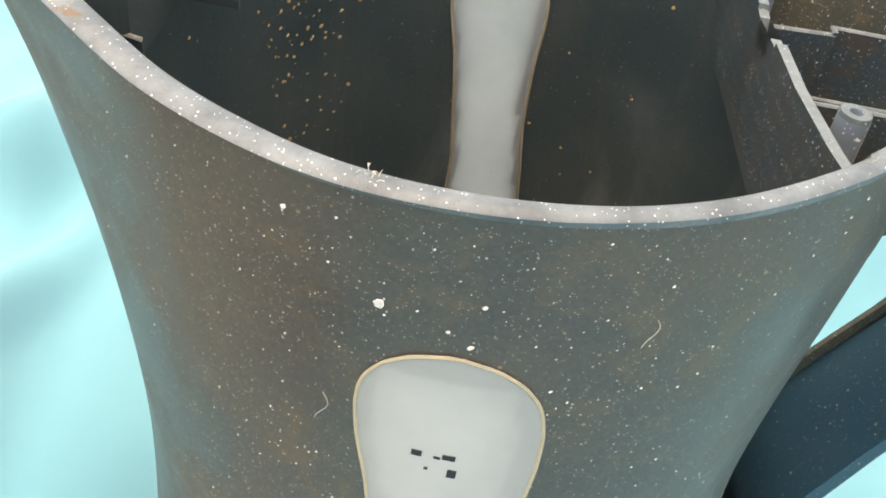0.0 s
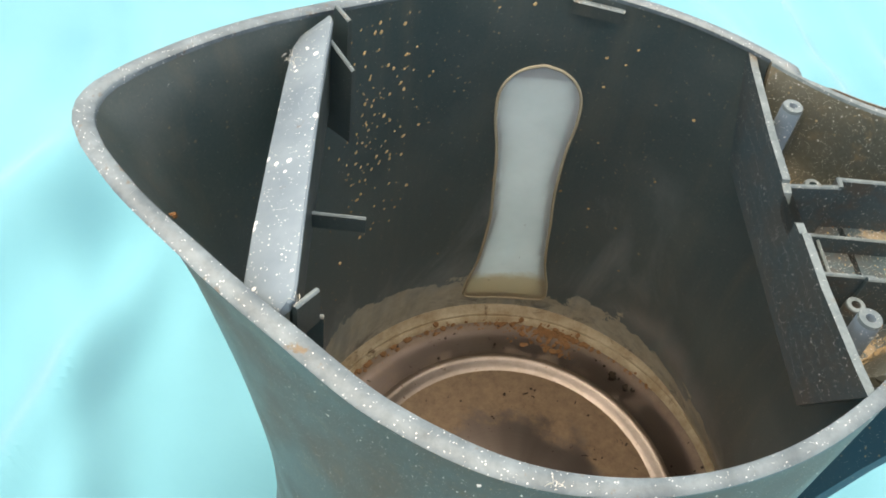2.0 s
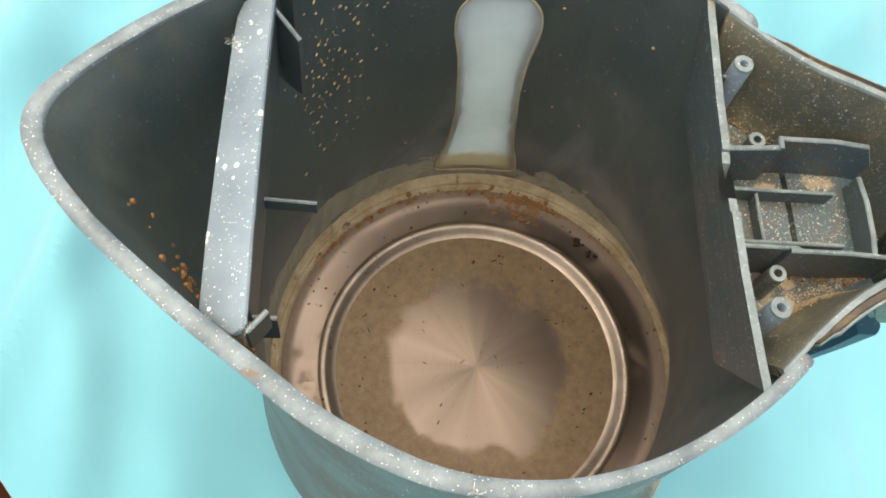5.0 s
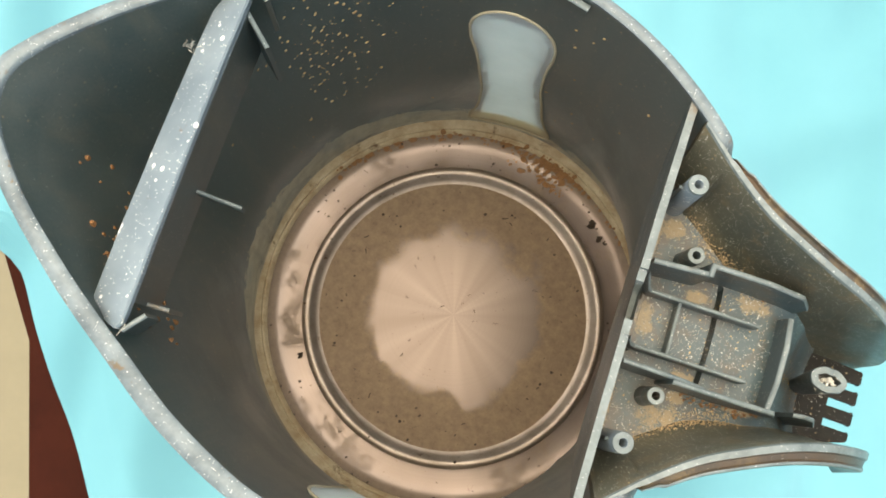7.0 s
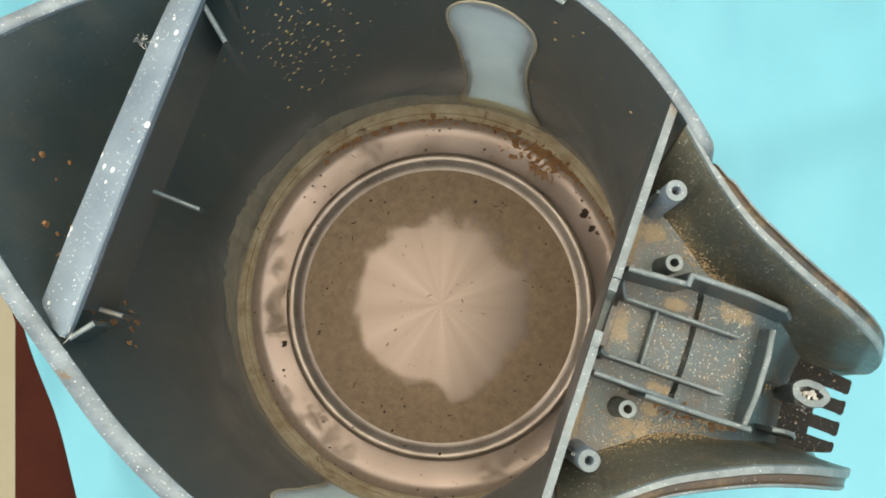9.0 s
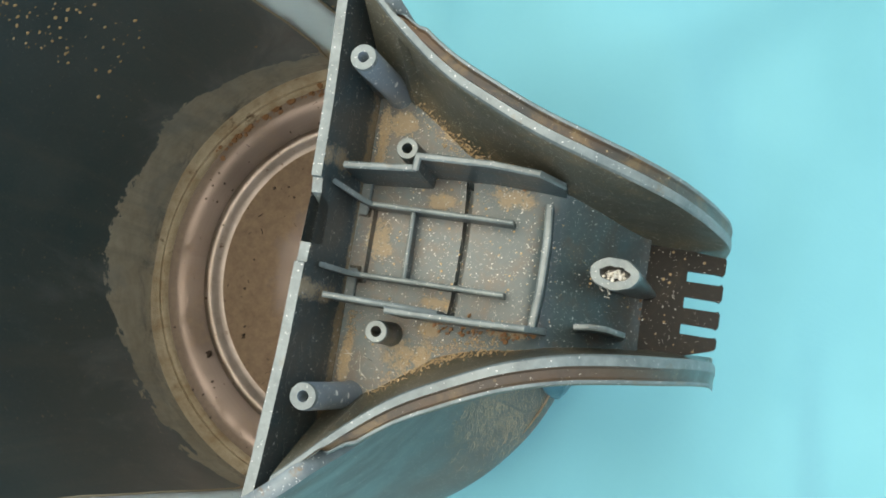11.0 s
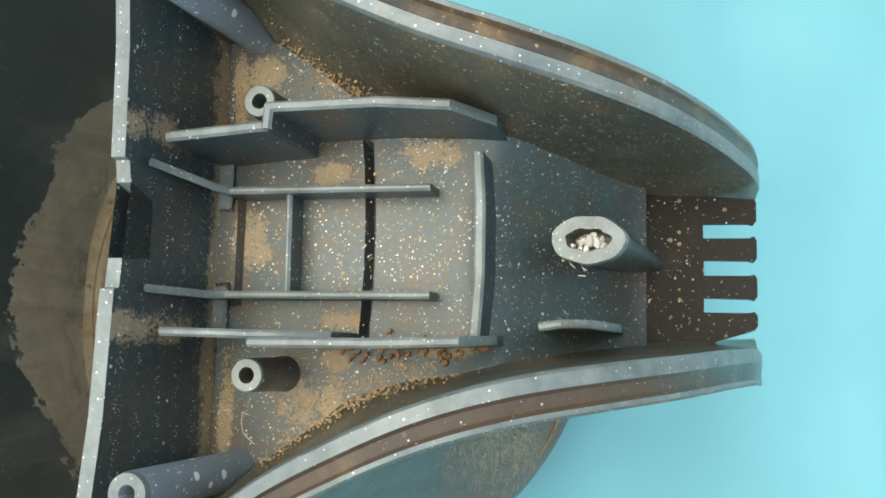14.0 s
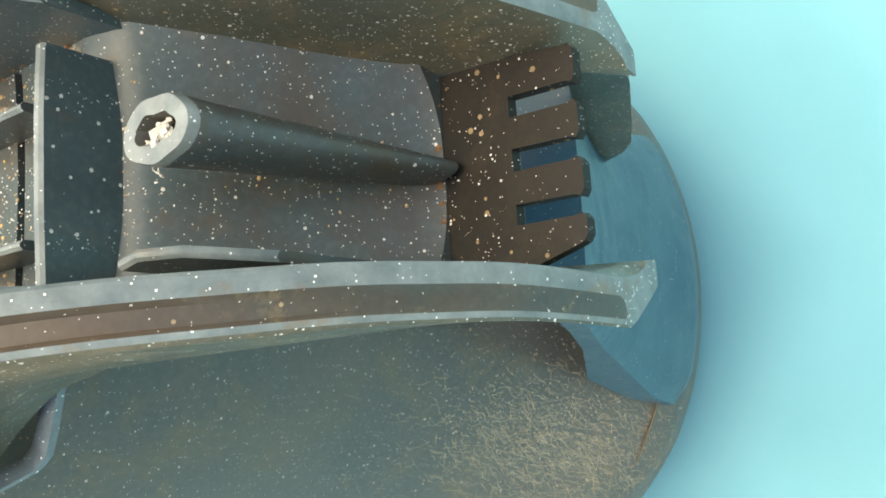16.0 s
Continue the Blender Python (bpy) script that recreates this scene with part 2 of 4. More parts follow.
def steel_material(name, centre_clean):
    m = Mat(name, 0.3, 1.0)
    k = 0.78 if centre_clean else 1.0
    x, y = m.axis(0), m.axis(1)
    rad = m.math("SQRT", m.math("ADD", m.math("MULTIPLY", x, x), m.math("MULTIPLY", y, y)))
    lines = m.n("ShaderNodeCombineXYZ")
    m.put(lines.inputs[0], rad)
    ringing = m.noise(2600, 2, 0.5, vec=lines.outputs[0])
    c = m.mix(ringing, (0.195 * k, 0.160 * k, 0.147 * k), (0.265 * k, 0.220 * k, 0.203 * k))
    # radial fan of the brushed steel's reflection, painted into its colour by angle
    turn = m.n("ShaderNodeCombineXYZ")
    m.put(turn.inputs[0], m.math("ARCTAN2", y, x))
    glint_fan = m.noise(2.0, 2, 0.5, vec=turn.outputs[0])
    c = m.mix(m.ramp(glint_fan, 0.35, 0.65, 0.45, 0.0), c, (0.10, 0.08, 0.068))
    blot = m.math("ADD", rad, m.math("MULTIPLY", m.math("SUBTRACT", m.noise(55, 6, 0.7), 0.5), 0.030))
    dirty = m.ramp(blot, 0.030, 0.034) if centre_clean else m.math("MAXIMUM", m.ramp(m.noise(80, 6, 0.7), 0.52, 0.7), m.ramp(rad, 0.0645, 0.0665))
    grain = m.noise(420, 6, 0.75)
    scale_c = m.mix(m.ramp(grain, 0.35, 0.7), (0.25, 0.178, 0.115), (0.14, 0.092, 0.057))
    c = m.mix(m.math("MULTIPLY", dirty, 0.8 if centre_clean else 0.55), c, scale_c)
    rust = m.ramp(m.noise(110, 7, 0.8, dist=0.8), 0.66, 0.74)
    c = m.mix(m.math("MULTIPLY", rust, 0.8), c, (0.07, 0.03, 0.012))
    specks = m.math("MULTIPLY", m.dots(1100, 0.8, 1.1), m.ramp(m.noise(60, 4, 0.6), 0.45, 0.6))
    c = m.mix(m.math("MULTIPLY", specks, 0.8), c, (0.06, 0.035, 0.02))
    m.color(c)
    m.put(m.b.inputs["Metallic"], m.math("SUBTRACT", 1.0, m.math("MULTIPLY", dirty, 0.75)))
    m.rough(m.ramp(dirty, 0, 1, 0.43 if centre_clean else 0.38, 0.64))
    m.b.inputs["Anisotropic"].default_value = 0.6
    tan = m.n("ShaderNodeTangent")
    tan.direction_type, tan.axis = "RADIAL", "Z"
    m.put(m.b.inputs["Tangent"], tan.outputs[0])
    return m.bump(m.math("ADD", ringing, m.math("MULTIPLY", grain, 2.0)), 0.12, 0.0001).m


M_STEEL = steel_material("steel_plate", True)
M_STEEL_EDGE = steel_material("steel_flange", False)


def bead_material():
    m = Mat("steel_bead_highlight", 0.5, 1.0)
    # paler than the flange: the lip's highlight is put into the metal colour
    c = m.mix(m.ramp(m.noise(90, 5, 0.7), 0.35, 0.7), (0.40, 0.345, 0.315), (0.28, 0.235, 0.205))
    c = m.mix(m.ramp(m.noise(260, 5, 0.75), 0.62, 0.70), c, (0.12, 0.07, 0.04))
    return m.color(c).bump(m.noise(500, 4, 0.6), 0.1, 0.0001).m


M_BEAD = bead_material()


def window_material():
    m = Mat("milky_window", 0.35)
    c = m.mix(m.ramp(m.noise(50, 5, 0.6), 0.35, 0.7), (0.74, 0.78, 0.77), (0.84, 0.87, 0.86))
    low = m.ramp(m.math("ADD", m.axis(2), m.math("MULTIPLY", m.noise(60, 5, 0.7), 0.022)), 0.076, 0.070)
    c = m.mix(m.math("MULTIPLY", low, 0.85), c, (0.60, 0.50, 0.34))
    c = m.mix(m.dots(520, 0.95, 1.05), c, (0.15, 0.08, 0.05))
    m.color(c)
    out = m.t.nodes["Material Output"]
    tr = m.n("ShaderNodeBsdfTranslucent")
    m.put(tr.inputs[0], c)
    mx = m.n("ShaderNodeMixShader")
    mx.inputs[0].default_value = 0.5
    m.t.links.new(m.b.outputs[0], mx.inputs[1])
    m.t.links.new(tr.outputs[0], mx.inputs[2])
    m.t.links.new(mx.outputs[0], out.inputs[0])
    return m.m


M_WINDOW = window_material()


def plain(name, col, rough=0.6, spread=0.25, scale=300):
    m = Mat(name, rough)
    c = m.mix(m.noise(scale, 5, 0.7), tuple(v * (1 - spread) for v in col), tuple(v * (1 + spread) for v in col))
    return m.color(c).bump(m.noise(scale * 3, 4, 0.6), 0.3, 0.0002).m


def cloth_material():
    m = Mat("turquoise_cloth", 0.85)
    c = m.mix(m.ramp(m.noise(9, 4, 0.5), 0.3, 0.7), (0.092, 0.305, 0.372), (0.136, 0.388, 0.455))
    w = m.n("ShaderNodeTexWave")
    m.put(w.inputs["Vector"], m.co)
    w.inputs["Scale"].default_value = 900
    w.inputs["Distortion"].default_value = 1.5
    c = m.mix(m.math("MULTIPLY", w.outputs["Fac"], 0.10), c, (0.25, 0.52, 0.58))
    m.b.inputs["Sheen Weight"].default_value = 0.3
    return m.color(c).bump(m.math("ADD", w.outputs["Fac"], m.noise(1500, 2, 0.5)), 0.15, 0.0002).m


M_CLOTH = cloth_material()
M_WOOD = plain("dark_red_wood", (0.034, 0.0075, 0.004), 0.85, 0.5, 40)
M_WOOD.node_tree.nodes["Principled BSDF"].inputs["Specular IOR Level"].default_value = 0.1
M_FLOOR = plain("olive_floor", (0.23, 0.20, 0.13), 0.7, 0.15, 12)
M_INK = plain("black_ink", (0.02, 0.02, 0.025), 0.6)
M_GLUE = plain("white_residue", (0.6, 0.58, 0.52), 0.8)
M_BORDER = plain("cream_edge", (0.50, 0.44, 0.31), 0.6, 0.35, 220)
def scale_material():
    m = Mat("limescale_crust", 0.75)
    c = m.mix(m.ramp(m.noise(120, 6, 0.7), 0.35, 0.65), (0.56, 0.49, 0.36), (0.36, 0.27, 0.17))
    c = m.mix(m.ramp(m.noise(75, 6, 0.8, dist=0.8), 0.58, 0.68), c, (0.09, 0.045, 0.02))
    return m.color(c).bump(m.noise(400, 6, 0.75), 0.5, 0.0005).m


M_SCALE = scale_material()
M_SAND = plain("sand_grain", (0.40, 0.30, 0.18), 0.9, 0.4, 1500)
M_SPECK = plain("white_dust", (0.82, 0.81, 0.77), 0.8, 0.1)
M_RUST = plain("brown_crumb", (0.22, 0.11, 0.045), 0.8, 0.5, 900)
M_FIBRE = plain("dried_fibre", (0.44, 0.38, 0.27), 0.8, 0.35, 900)
M_STRAW = plain("straw", (0.52, 0.36, 0.17), 0.7, 0.3, 900)


def edge_material():
    m = Mat("worn_plastic_edge", 0.4)
    c = m.mix(m.ramp(m.noise(200, 6, 0.7), 0.35, 0.7), (0.095, 0.122, 0.128), (0.20, 0.238, 0.240))
    c = m.mix(m.dots(2300, 0.6, 1.15), c, (0.7, 0.7, 0.66))
    c = m.mix(m.ramp(m.noise(110, 5, 0.7), 0.60, 0.70, 0.0, 0.7), c, (0.16, 0.11, 0.06))
    return m.color(c).bump(m.noise(700, 4, 0.6), 0.3, 0.0002).m


M_EDGE = edge_material()
M_GROOVE = plastic("dirty_groove", (0.042, 0.040, 0.034), (0.15, 0.080, 0.036), 0.45, grime_amount=0.8, haze=0.08)


# ---- mesh helpers ----
def mesh(name, bm, material, smooth=True):
    me = bpy.data.meshes.new(name)
    bmesh.ops.recalc_face_normals(bm, faces=bm.faces)
    bm.to_mesh(me)
    bm.free()
    me.materials.append(material)
    me.materials.append(M_EDGE)
    if smooth:
        me.polygons.foreach_set("use_smooth", [True] * len(me.polygons))
        me.set_sharp_from_angle(angle=radians(38))
    return me


def part(name, bm, material, parent, label="", smooth=True):
    ob = new(name, mesh(name, bm, material, smooth))
    ob.parent = parent
    return tagged(ob, label)


def grid(bm, rows, close_u=False, close_v=False):
    """Faces over rows of points; close_u joins each row's ends, close_v the last row to the first."""
    vs = [[bm.verts.new(p) for p in r] for r in rows]
    n, k = len(vs), len(vs[0])
    for i in range(n if close_v else n - 1):
        for j in range(k if close_u else k - 1):
            bm.faces.new((vs[i][j], vs[i][(j + 1) % k], vs[(i + 1) % n][(j + 1) % k], vs[(i + 1) % n][j]))
    return vs


def bar(bm, pts, half, z_low, bevel=0.0003):
    """An upright plate along pts (x, y, z_top), half its thickness to either side, down to z_low."""
    secs = []
    for i, p in enumerate(pts):
        a, b = pts[max(i - 1, 0)], pts[min(i + 1, len(pts) - 1)]
        d = Vector((b[0] - a[0], b[1] - a[1], 0)).normalized()
        s = Vector((-d.y, d.x, 0))
        c, low = Vector(p), z_low[i] if isinstance(z_low, (list, tuple)) else z_low
        e = bevel
        secs.append([c + s * half - Vector((0, 0, c.z - low)), c + s * half - Vector((0, 0, e)), c + s * (half - e), c - s * (half - e),
                     c - s * half - Vector((0, 0, e)), c - s * half - Vector((0, 0, c.z - low))])
    vs = grid(bm, secs, close_u=True)
    bm.faces.new(vs[0])
    bm.faces.new(vs[-1])
    bm.faces.ensure_lookup_table()
    k = 6
    for i in range(len(secs) - 1):
        for j in (1, 2, 3):
            bm.faces[i * k + j].material_index = 1


def tube(bm, base, top, r_out, r_in, depth, oval=1.0, seg=28, flare=1.0):
    """A hollow round or oval post from base to top with a blind hole."""
    base, top = Vector(base), Vector(top)
    rings = [(0.0, r_out * 1.25 * flare), (0.1, r_out * 1.06 * flare), (0.5, r_out * 1.03), (0.97, r_out), (1.0, r_out * 0.93)]
    rows = [[base.lerp(top, f) + Vector((math.cos(a) * r * oval, math.sin(a) * r, 0)) for a in np.linspace(0, 2 * math.pi, seg, endpoint=False)] for f, r in rings]
    for r, dz in ((r_in * 1.1, 0), (r_in, 0.0003), (r_in * 0.95, depth)):
        rows.append([top + Vector((math.cos(a) * r * oval, math.sin(a) * r, -dz)) for a in np.linspace(0, 2 * math.pi, seg, endpoint=False)])
    vs = grid(bm, rows, close_u=True)
    bm.faces.ensure_lookup_table()
    for i in range(3 * seg, 5 * seg):
        bm.faces[i].material_index = 1
    bm.faces.new(vs[-1])


def slab(bm, corners, z0, z1):
    """A prism over plan corners from z0 to z1."""
    lo = [bm.verts.new((x, y, z0)) for x, y in corners]
    hi = [bm.verts.new((x, y, z1)) for x, y in corners]
    bm.faces.new(lo)
    bm.faces.new(hi)
    n = len(lo)
    for i in range(n):
        bm.faces.new((lo[i], lo[(i + 1) % n], hi[(i + 1) % n], hi[i]))


def fibre(bm, pts, r):
    rows = []
    for i, p in enumerate(pts):
        a, b = Vector(pts[max(i - 1, 0)]), Vector(pts[min(i + 1, len(pts) - 1)])
        d = (b - a).normalized()
        u = d.orthogonal().normalized()
        v = d.cross(u)
        rows.append([Vector(p) + (u * math.cos(t) + v * math.sin(t)) * r for t in (0, 2.1, 4.2)])
    grid(bm, rows, close_u=True)


def sweep(bm, pts, r, seg=6):
    """A round bead along a closed line."""
    rows, n = [], len(pts)
    for i, p in enumerate(pts):
        d = (pts[(i + 1) % n] - pts[i - 1]).normalized()
        u = Vector((p.x, p.y, 0)).normalized()
        v = d.cross(u).normalized()
        rows.append([p + (u * math.cos(t) * 0.7 + v * math.sin(t)) * r for t in np.linspace(0, 2 * math.pi, seg, endpoint=False)])
    grid(bm, rows, close_u=True, close_v=True)


def lerp(x, xs, ys):
    return float(np.interp(x, xs, ys))


def spline(x, xs, ys):
    """Smooth interpolation (Catmull-Rom on uneven knots)."""
    i = int(np.clip(np.searchsorted(xs, x) - 1, 0, len(xs) - 2))
    g = np.gradient(np.array(ys, float), np.array(xs, float))
    h = xs[i + 1] - xs[i]
    u = min(max((x - xs[i]) / h, 0), 1)
    return float((2 * u**3 - 3 * u**2 + 1) * ys[i] + (u**3 - 2 * u**2 + u) * h * g[i] + (-2 * u**3 + 3 * u**2) * ys[i + 1] + (u**3 - u**2) * h * g[i + 1])


# ---- the kettle's form (millimetres turned to metres below) ----
RIM_X = [-104, -103, -100, -92, -80, -65, -48, -30, -10, 10, 28, 38, 46, 51, 53]
RIM_Y = [0, 4, 8.6, 17.5, 28, 39.7, 52, 60, 61.6, 56.6, 46.2, 37.6, 28, 14, 0]
RIM_Z = [189.5, 189.5, 189.4, 189, 188, 185.4, 182.6, 182, 182, 182, 182.4, 182.5, 182.5, 182.5, 182.5]
_ang = [math.degrees(math.atan2(y, x)) for x, y in zip(RIM_X, RIM_Y)][::-1]
_rad = [math.hypot(x, y) for x, y in zip(RIM_X, RIM_Y)][::-1]
_top = RIM_Z[::-1]
WALL = 2.5


def rim_at(th):
    a = abs((math.degrees(th) + 180) % 360 - 180)
    top = spline(a, _ang, _top)
    lean = lerp(math.degrees(math.atan2(math.sin(th), math.cos(th))) % 360, [0, 128, 150, 165, 172, 180, 186, 192, 204, 220, 235, 360], [0.4, 0, -0.3, -1.2, -1.6, -1.5, 0.2, 0.9, 1.1, 0.5, 0, 0.4])
    if a < 44:
        top = lerp(a, [28, 44], [154, 182.4])
    return spline(a, _ang, _rad) + lean, top


def radius(th, v):
    """Outer radius of the body at angle th and height fraction v, and the height."""
    rr, top = rim_at(th)
    ze = v * 182
    rc = lerp(ze, [0, 3, 9, 18, 30, 38, 80, 110, 150, 182], [60.0, 62.4, 65.4, 69.4, 73.4, 74.9, 70.4, 67.6, 64, 61.5])
    a = abs((math.degrees(th) + 180) % 360 - 180)
    s = spline(ze, [0, 50, 80, 111, 137, 156, 171, 182], [0, 0, 0.14, 0.36, 0.55, 0.69, 0.84, 1.0])
    steep = spline(ze, [0, 34, 50, 70, 90, 110, 182], [0, 0.02, 0.17, 0.52, 0.78, 0.94, 1.0])
    k = lerp(a, [42, 85], [1.0, 0.0])
    s = s * (1 - k) + steep * k
    return (rc + (rr + WALL / 2 - rc) * s), v * top


def on_wall(th, z_mm, out):
    """A point on the wall at angle th and height z_mm; out: millimetres outside the outer face."""
    _, top = rim_at(th)
    r, _ = radius(th, z_mm / top)
    return Vector(((r + out) * math.cos(th), (r + out) * math.sin(th), z_mm)) / 1000


# gauge windows in the wall: centre line and half width by height
def window_span(z):
    cx = lerp(z, [45, 52, 70, 96, 110, 150, 161], [-2.8, -3.2, -4.4, -6.2, -8, -11.5, -12.2])
    hw = spline(z, [45, 46.5, 49, 54, 70, 90, 110, 130, 144, 150, 154, 157, 158.5, 159.2], [9, 13.4, 15.2, 15.2, 12.2, 10.4, 9.7, 10.3, 11.7, 11.3, 9.6, 6.6, 3.6, 0.6])
    return cx, hw


def in_window(p):
    z = p.z * 1000
    if abs(p.y) < 0.03 or not 49 < z < 155.5:
        return False
    cx, hw = window_span(z)
    return abs(p.x * 1000 - cx) < hw - 2.2


# ---- setting ----
def build_floor():
    bm = bmesh.new()
    slab(bm, [(-6, -6), (6, -6), (6, 6), (-6, 6)], -0.78, -0.75)
    ob = new("floor", mesh("floor", bm, M_FLOOR, False))
    tagged(ob, "olive beige floor far below the table", "floor", kind="structure")


def build_table():
    top = new("table")
    tagged(top, "dark red-brown wooden table under a turquoise cloth", "table")
    bm = bmesh.new()
    slab(bm, [(-0.155, -0.06), (-0.128, -0.125), (-0.10, -0.5), (0.9, -0.5), (0.9, 0.7), (-0.6, 0.7), (-0.6, 0.5)], -0.035, -0.004)
    bmesh.ops.bevel(bm, geom=bm.edges[:], offset=0.003, segments=2, affect="EDGES")
    part("tabletop", bm, M_WOOD, top)
    for x, y in ((0.0, -0.42), (0.82, -0.42), (0.82, 0.62), (-0.4, 0.6)):
        bm = bmesh.new()
        slab(bm, [(x - 0.03, y - 0.03), (x + 0.03, y - 0.03), (x + 0.03, y + 0.03), (x - 0.03, y + 0.03)], -0.75, -0.035)
        part("leg", bm, M_WOOD, top)


def cloth_height(x, y):
    p = Vector((x * 1.0, y * 1.0, 0))
    q = Vector((x * 9 + y * 3, y * 4 - x * 2, 0.3))
    w = Vector((x * 26 + y * 5, y * 6 - x * 3, 1.7))
    soft = noise.noise(q) * 0.007 + noise.noise(q * 2.3) * 0.004 + max(0.0, 1 - 2 * noise.noise(w) ** 2) ** 2 * 0.0055
    ridge = 0.0
    for cx, cy, ang, w, h in ((-0.16, 0.02, 75, 0.012, 0.007), (-0.20, 0.10, 60, 0.02, 0.010), (0.16, 0.16, 35, 0.02, 0.008), (0.17, -0.08, -30, 0.015, 0.005),
                              (-0.13, 0.14, 20, 0.018, 0.008), (0.06, 0.22, 10, 0.025, 0.010), (-0.10, -0.12, 80, 0.02, 0.005)):
        a = radians(ang)
        d = (x - cx) * -math.sin(a) + (y - cy) * math.cos(a) + 0.02 * noise.noise(p * 6)
        along = (x - cx) * math.cos(a) + (y - cy) * math.sin(a)
        ridge += h * math.exp(-(d / w) ** 2) * math.exp(-(along / 0.14) ** 2)
    r = math.hypot(x, y)
    return max(1.5 * (soft + 0.004 + ridge), 0.0) * min(max((r - 0.074) / 0.06, 0.0), 1.0) - 0.0006


def build_cloth():
    bm = bmesh.new()
    n = 290
    rows = []
    for j in range(n + 1):
        y = -0.48 + 1.1 * j / n
        left = lerp(y, [-0.48, -0.113, -0.062, -0.034, 0.1, 0.62], [-0.02, -0.104, -0.144, -0.168, -0.42, -0.55])
        row = []
        for i in range(n + 1):
            x = left + (-0.02 - left) * i / 130 if i < 130 else -0.02 + 0.77 * (i - 130) / (n - 130)
            z = cloth_height(x, y) * min(1.0, i / 4) + 0.0008 if i else -0.0015
            row.append((x, y, z))
        rows.append(row)
    grid(bm, rows)
    ob = new("tablecloth", mesh("tablecloth", bm, M_CLOTH))
    mod = ob.modifiers.new("thick", "SOLIDIFY")
    mod.thickness, mod.offset = 0.0007, -1
    tagged(ob, "turquoise cotton tablecloth with soft folds", "tablecloth")


build_floor()
build_table()
build_cloth()

# ---- kettle ----
kettle = new("kettle")
tagged(kettle, "old lidless grey plastic electric kettle, dusty and dismantled, standing on cloth", "kettle")
N_TH, N_V = 240, 64


def heights():
    low = [0.0, 0.008, 0.016]
    return low + list(np.linspace(0.03, 0.97, N_V)) + [0.985, 0.994]


def build_body():
    bm = bmesh.new()
    ths = np.linspace(-math.pi, math.pi, N_TH, endpoint=False)
    rows = []
    for v in heights():
        row = []
        for th in ths:
            r, z = radius(th, v)
            row.append(Vector((r * math.cos(th), r * math.sin(th), z)) / 1000)
        rows.append(row)
    grid(bm, rows, close_u=True)
    bmesh.ops.delete(bm, geom=[f for f in bm.faces if in_window(f.calc_center_median())], context="FACES")
    part("body", bm, M_BODY, kettle, "dusty grey-brown plastic jug wall")
    # inner face, down to the steel plate
    bm = bmesh.new()
    rows = []
    for v in heights():
        row = []
        for th in ths:
            r, z = radius(th, v)
            if z < 28:
                continue
            row.append(Vector(((r - WALL) * math.cos(th), (r - WALL) * math.sin(th), z)) / 1000)
        if len(row) == N_TH:
            rows.append(row)
    grid(bm, rows, close_u=True)
    bmesh.ops.delete(bm, geom=[f for f in bm.faces if in_window(f.calc_center_median())], context="FACES")
    part("lining", bm, M_INNER, kettle, "inner wall, interior shade in its dark colour, limescale below the water line")
    # rounded rim bead
    bm = bmesh.new()
    rows = []
    prof = [(0.02, -0.007), (0.1, -0.002), (-0.35, 0.0), (-WALL / 2, 0.0012), (-WALL + 0.35, 0.0), (-WALL - 0.1, -0.002), (-WALL - 0.02, -0.007)]
    for out, dv in prof:
        row = []
        for th in ths:
            r, z = radius(th, 1.0)
            if dv < -0.005:
                r = radius(th, 0.993)[0]
            wide = lerp(math.degrees(th) % 360, [100, 140, 180, 205, 235, 275], [0, 0.3, 0.5, 0.75, 0.7, 0]) if dv > -0.005 else 0.0
            r += wide if out > -WALL / 2 else -wide if out < -WALL / 2 else 0.0
            row.append(Vector(((r + out) * math.cos(th), (r + out) * math.sin(th), z + dv * 182)) / 1000)
        rows.append(row)
    grid(bm, rows, close_u=True)
    part("rim", bm, M_RIM, kettle, "pale scuffed rim of the jug")
    # underside
    bm = bmesh.new()
    slab(bm, [(0.0598 * math.cos(t), 0.0598 * math.sin(t)) for t in np.linspace(0, 2 * math.pi, 96, endpoint=False)], 0.0, 0.006)
    part("base", bm, M_BLUE, kettle)


def build_plate():
    ths = np.linspace(0, 2 * math.pi, 128, endpoint=False)

    def lathe(name, prof, mat, label):
        bm = bmesh.new()
        rows = [[(r * math.cos(t) / 1000, r * math.sin(t) / 1000, z / 1000) for t in ths] for r, z in prof]
        vs = grid(bm, rows, close_u=True)
        if prof[-1][0] < 1:
            bm.faces.new(vs[-1])
        part(name, bm, mat, kettle, label)

    lathe("flange", [(69.2, 33.0), (68.6, 33.2), (67.5, 32.6), (62, 31.8), (57, 31.4), (56.0, 31.4)],
          M_STEEL_EDGE, "stained steel ring with rust spots")
    lathe("seal", [(72.4, 39.5), (71.4, 37.8), (70.7, 36.6), (70.2, 36.2), (70.0, 35.2), (69.7, 35.4), (69.2, 35.0), (68.7, 34.0), (68.4, 33.0)], M_SCALE, "cream limescale crust round the steel")
    lathe("bead", [(56.1, 31.35), (55.5, 31.75), (54.8, 32.05), (53.9, 32.1), (53.3, 31.8), (52.6, 31.3), (51.7, 30.6), (50.8, 30.0), (49.9, 29.7)], M_BEAD, "rounded edge of the steel ring, highlight in its pale colour")
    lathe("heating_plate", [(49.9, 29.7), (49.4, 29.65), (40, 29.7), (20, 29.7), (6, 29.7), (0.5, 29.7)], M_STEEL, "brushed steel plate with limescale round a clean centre")


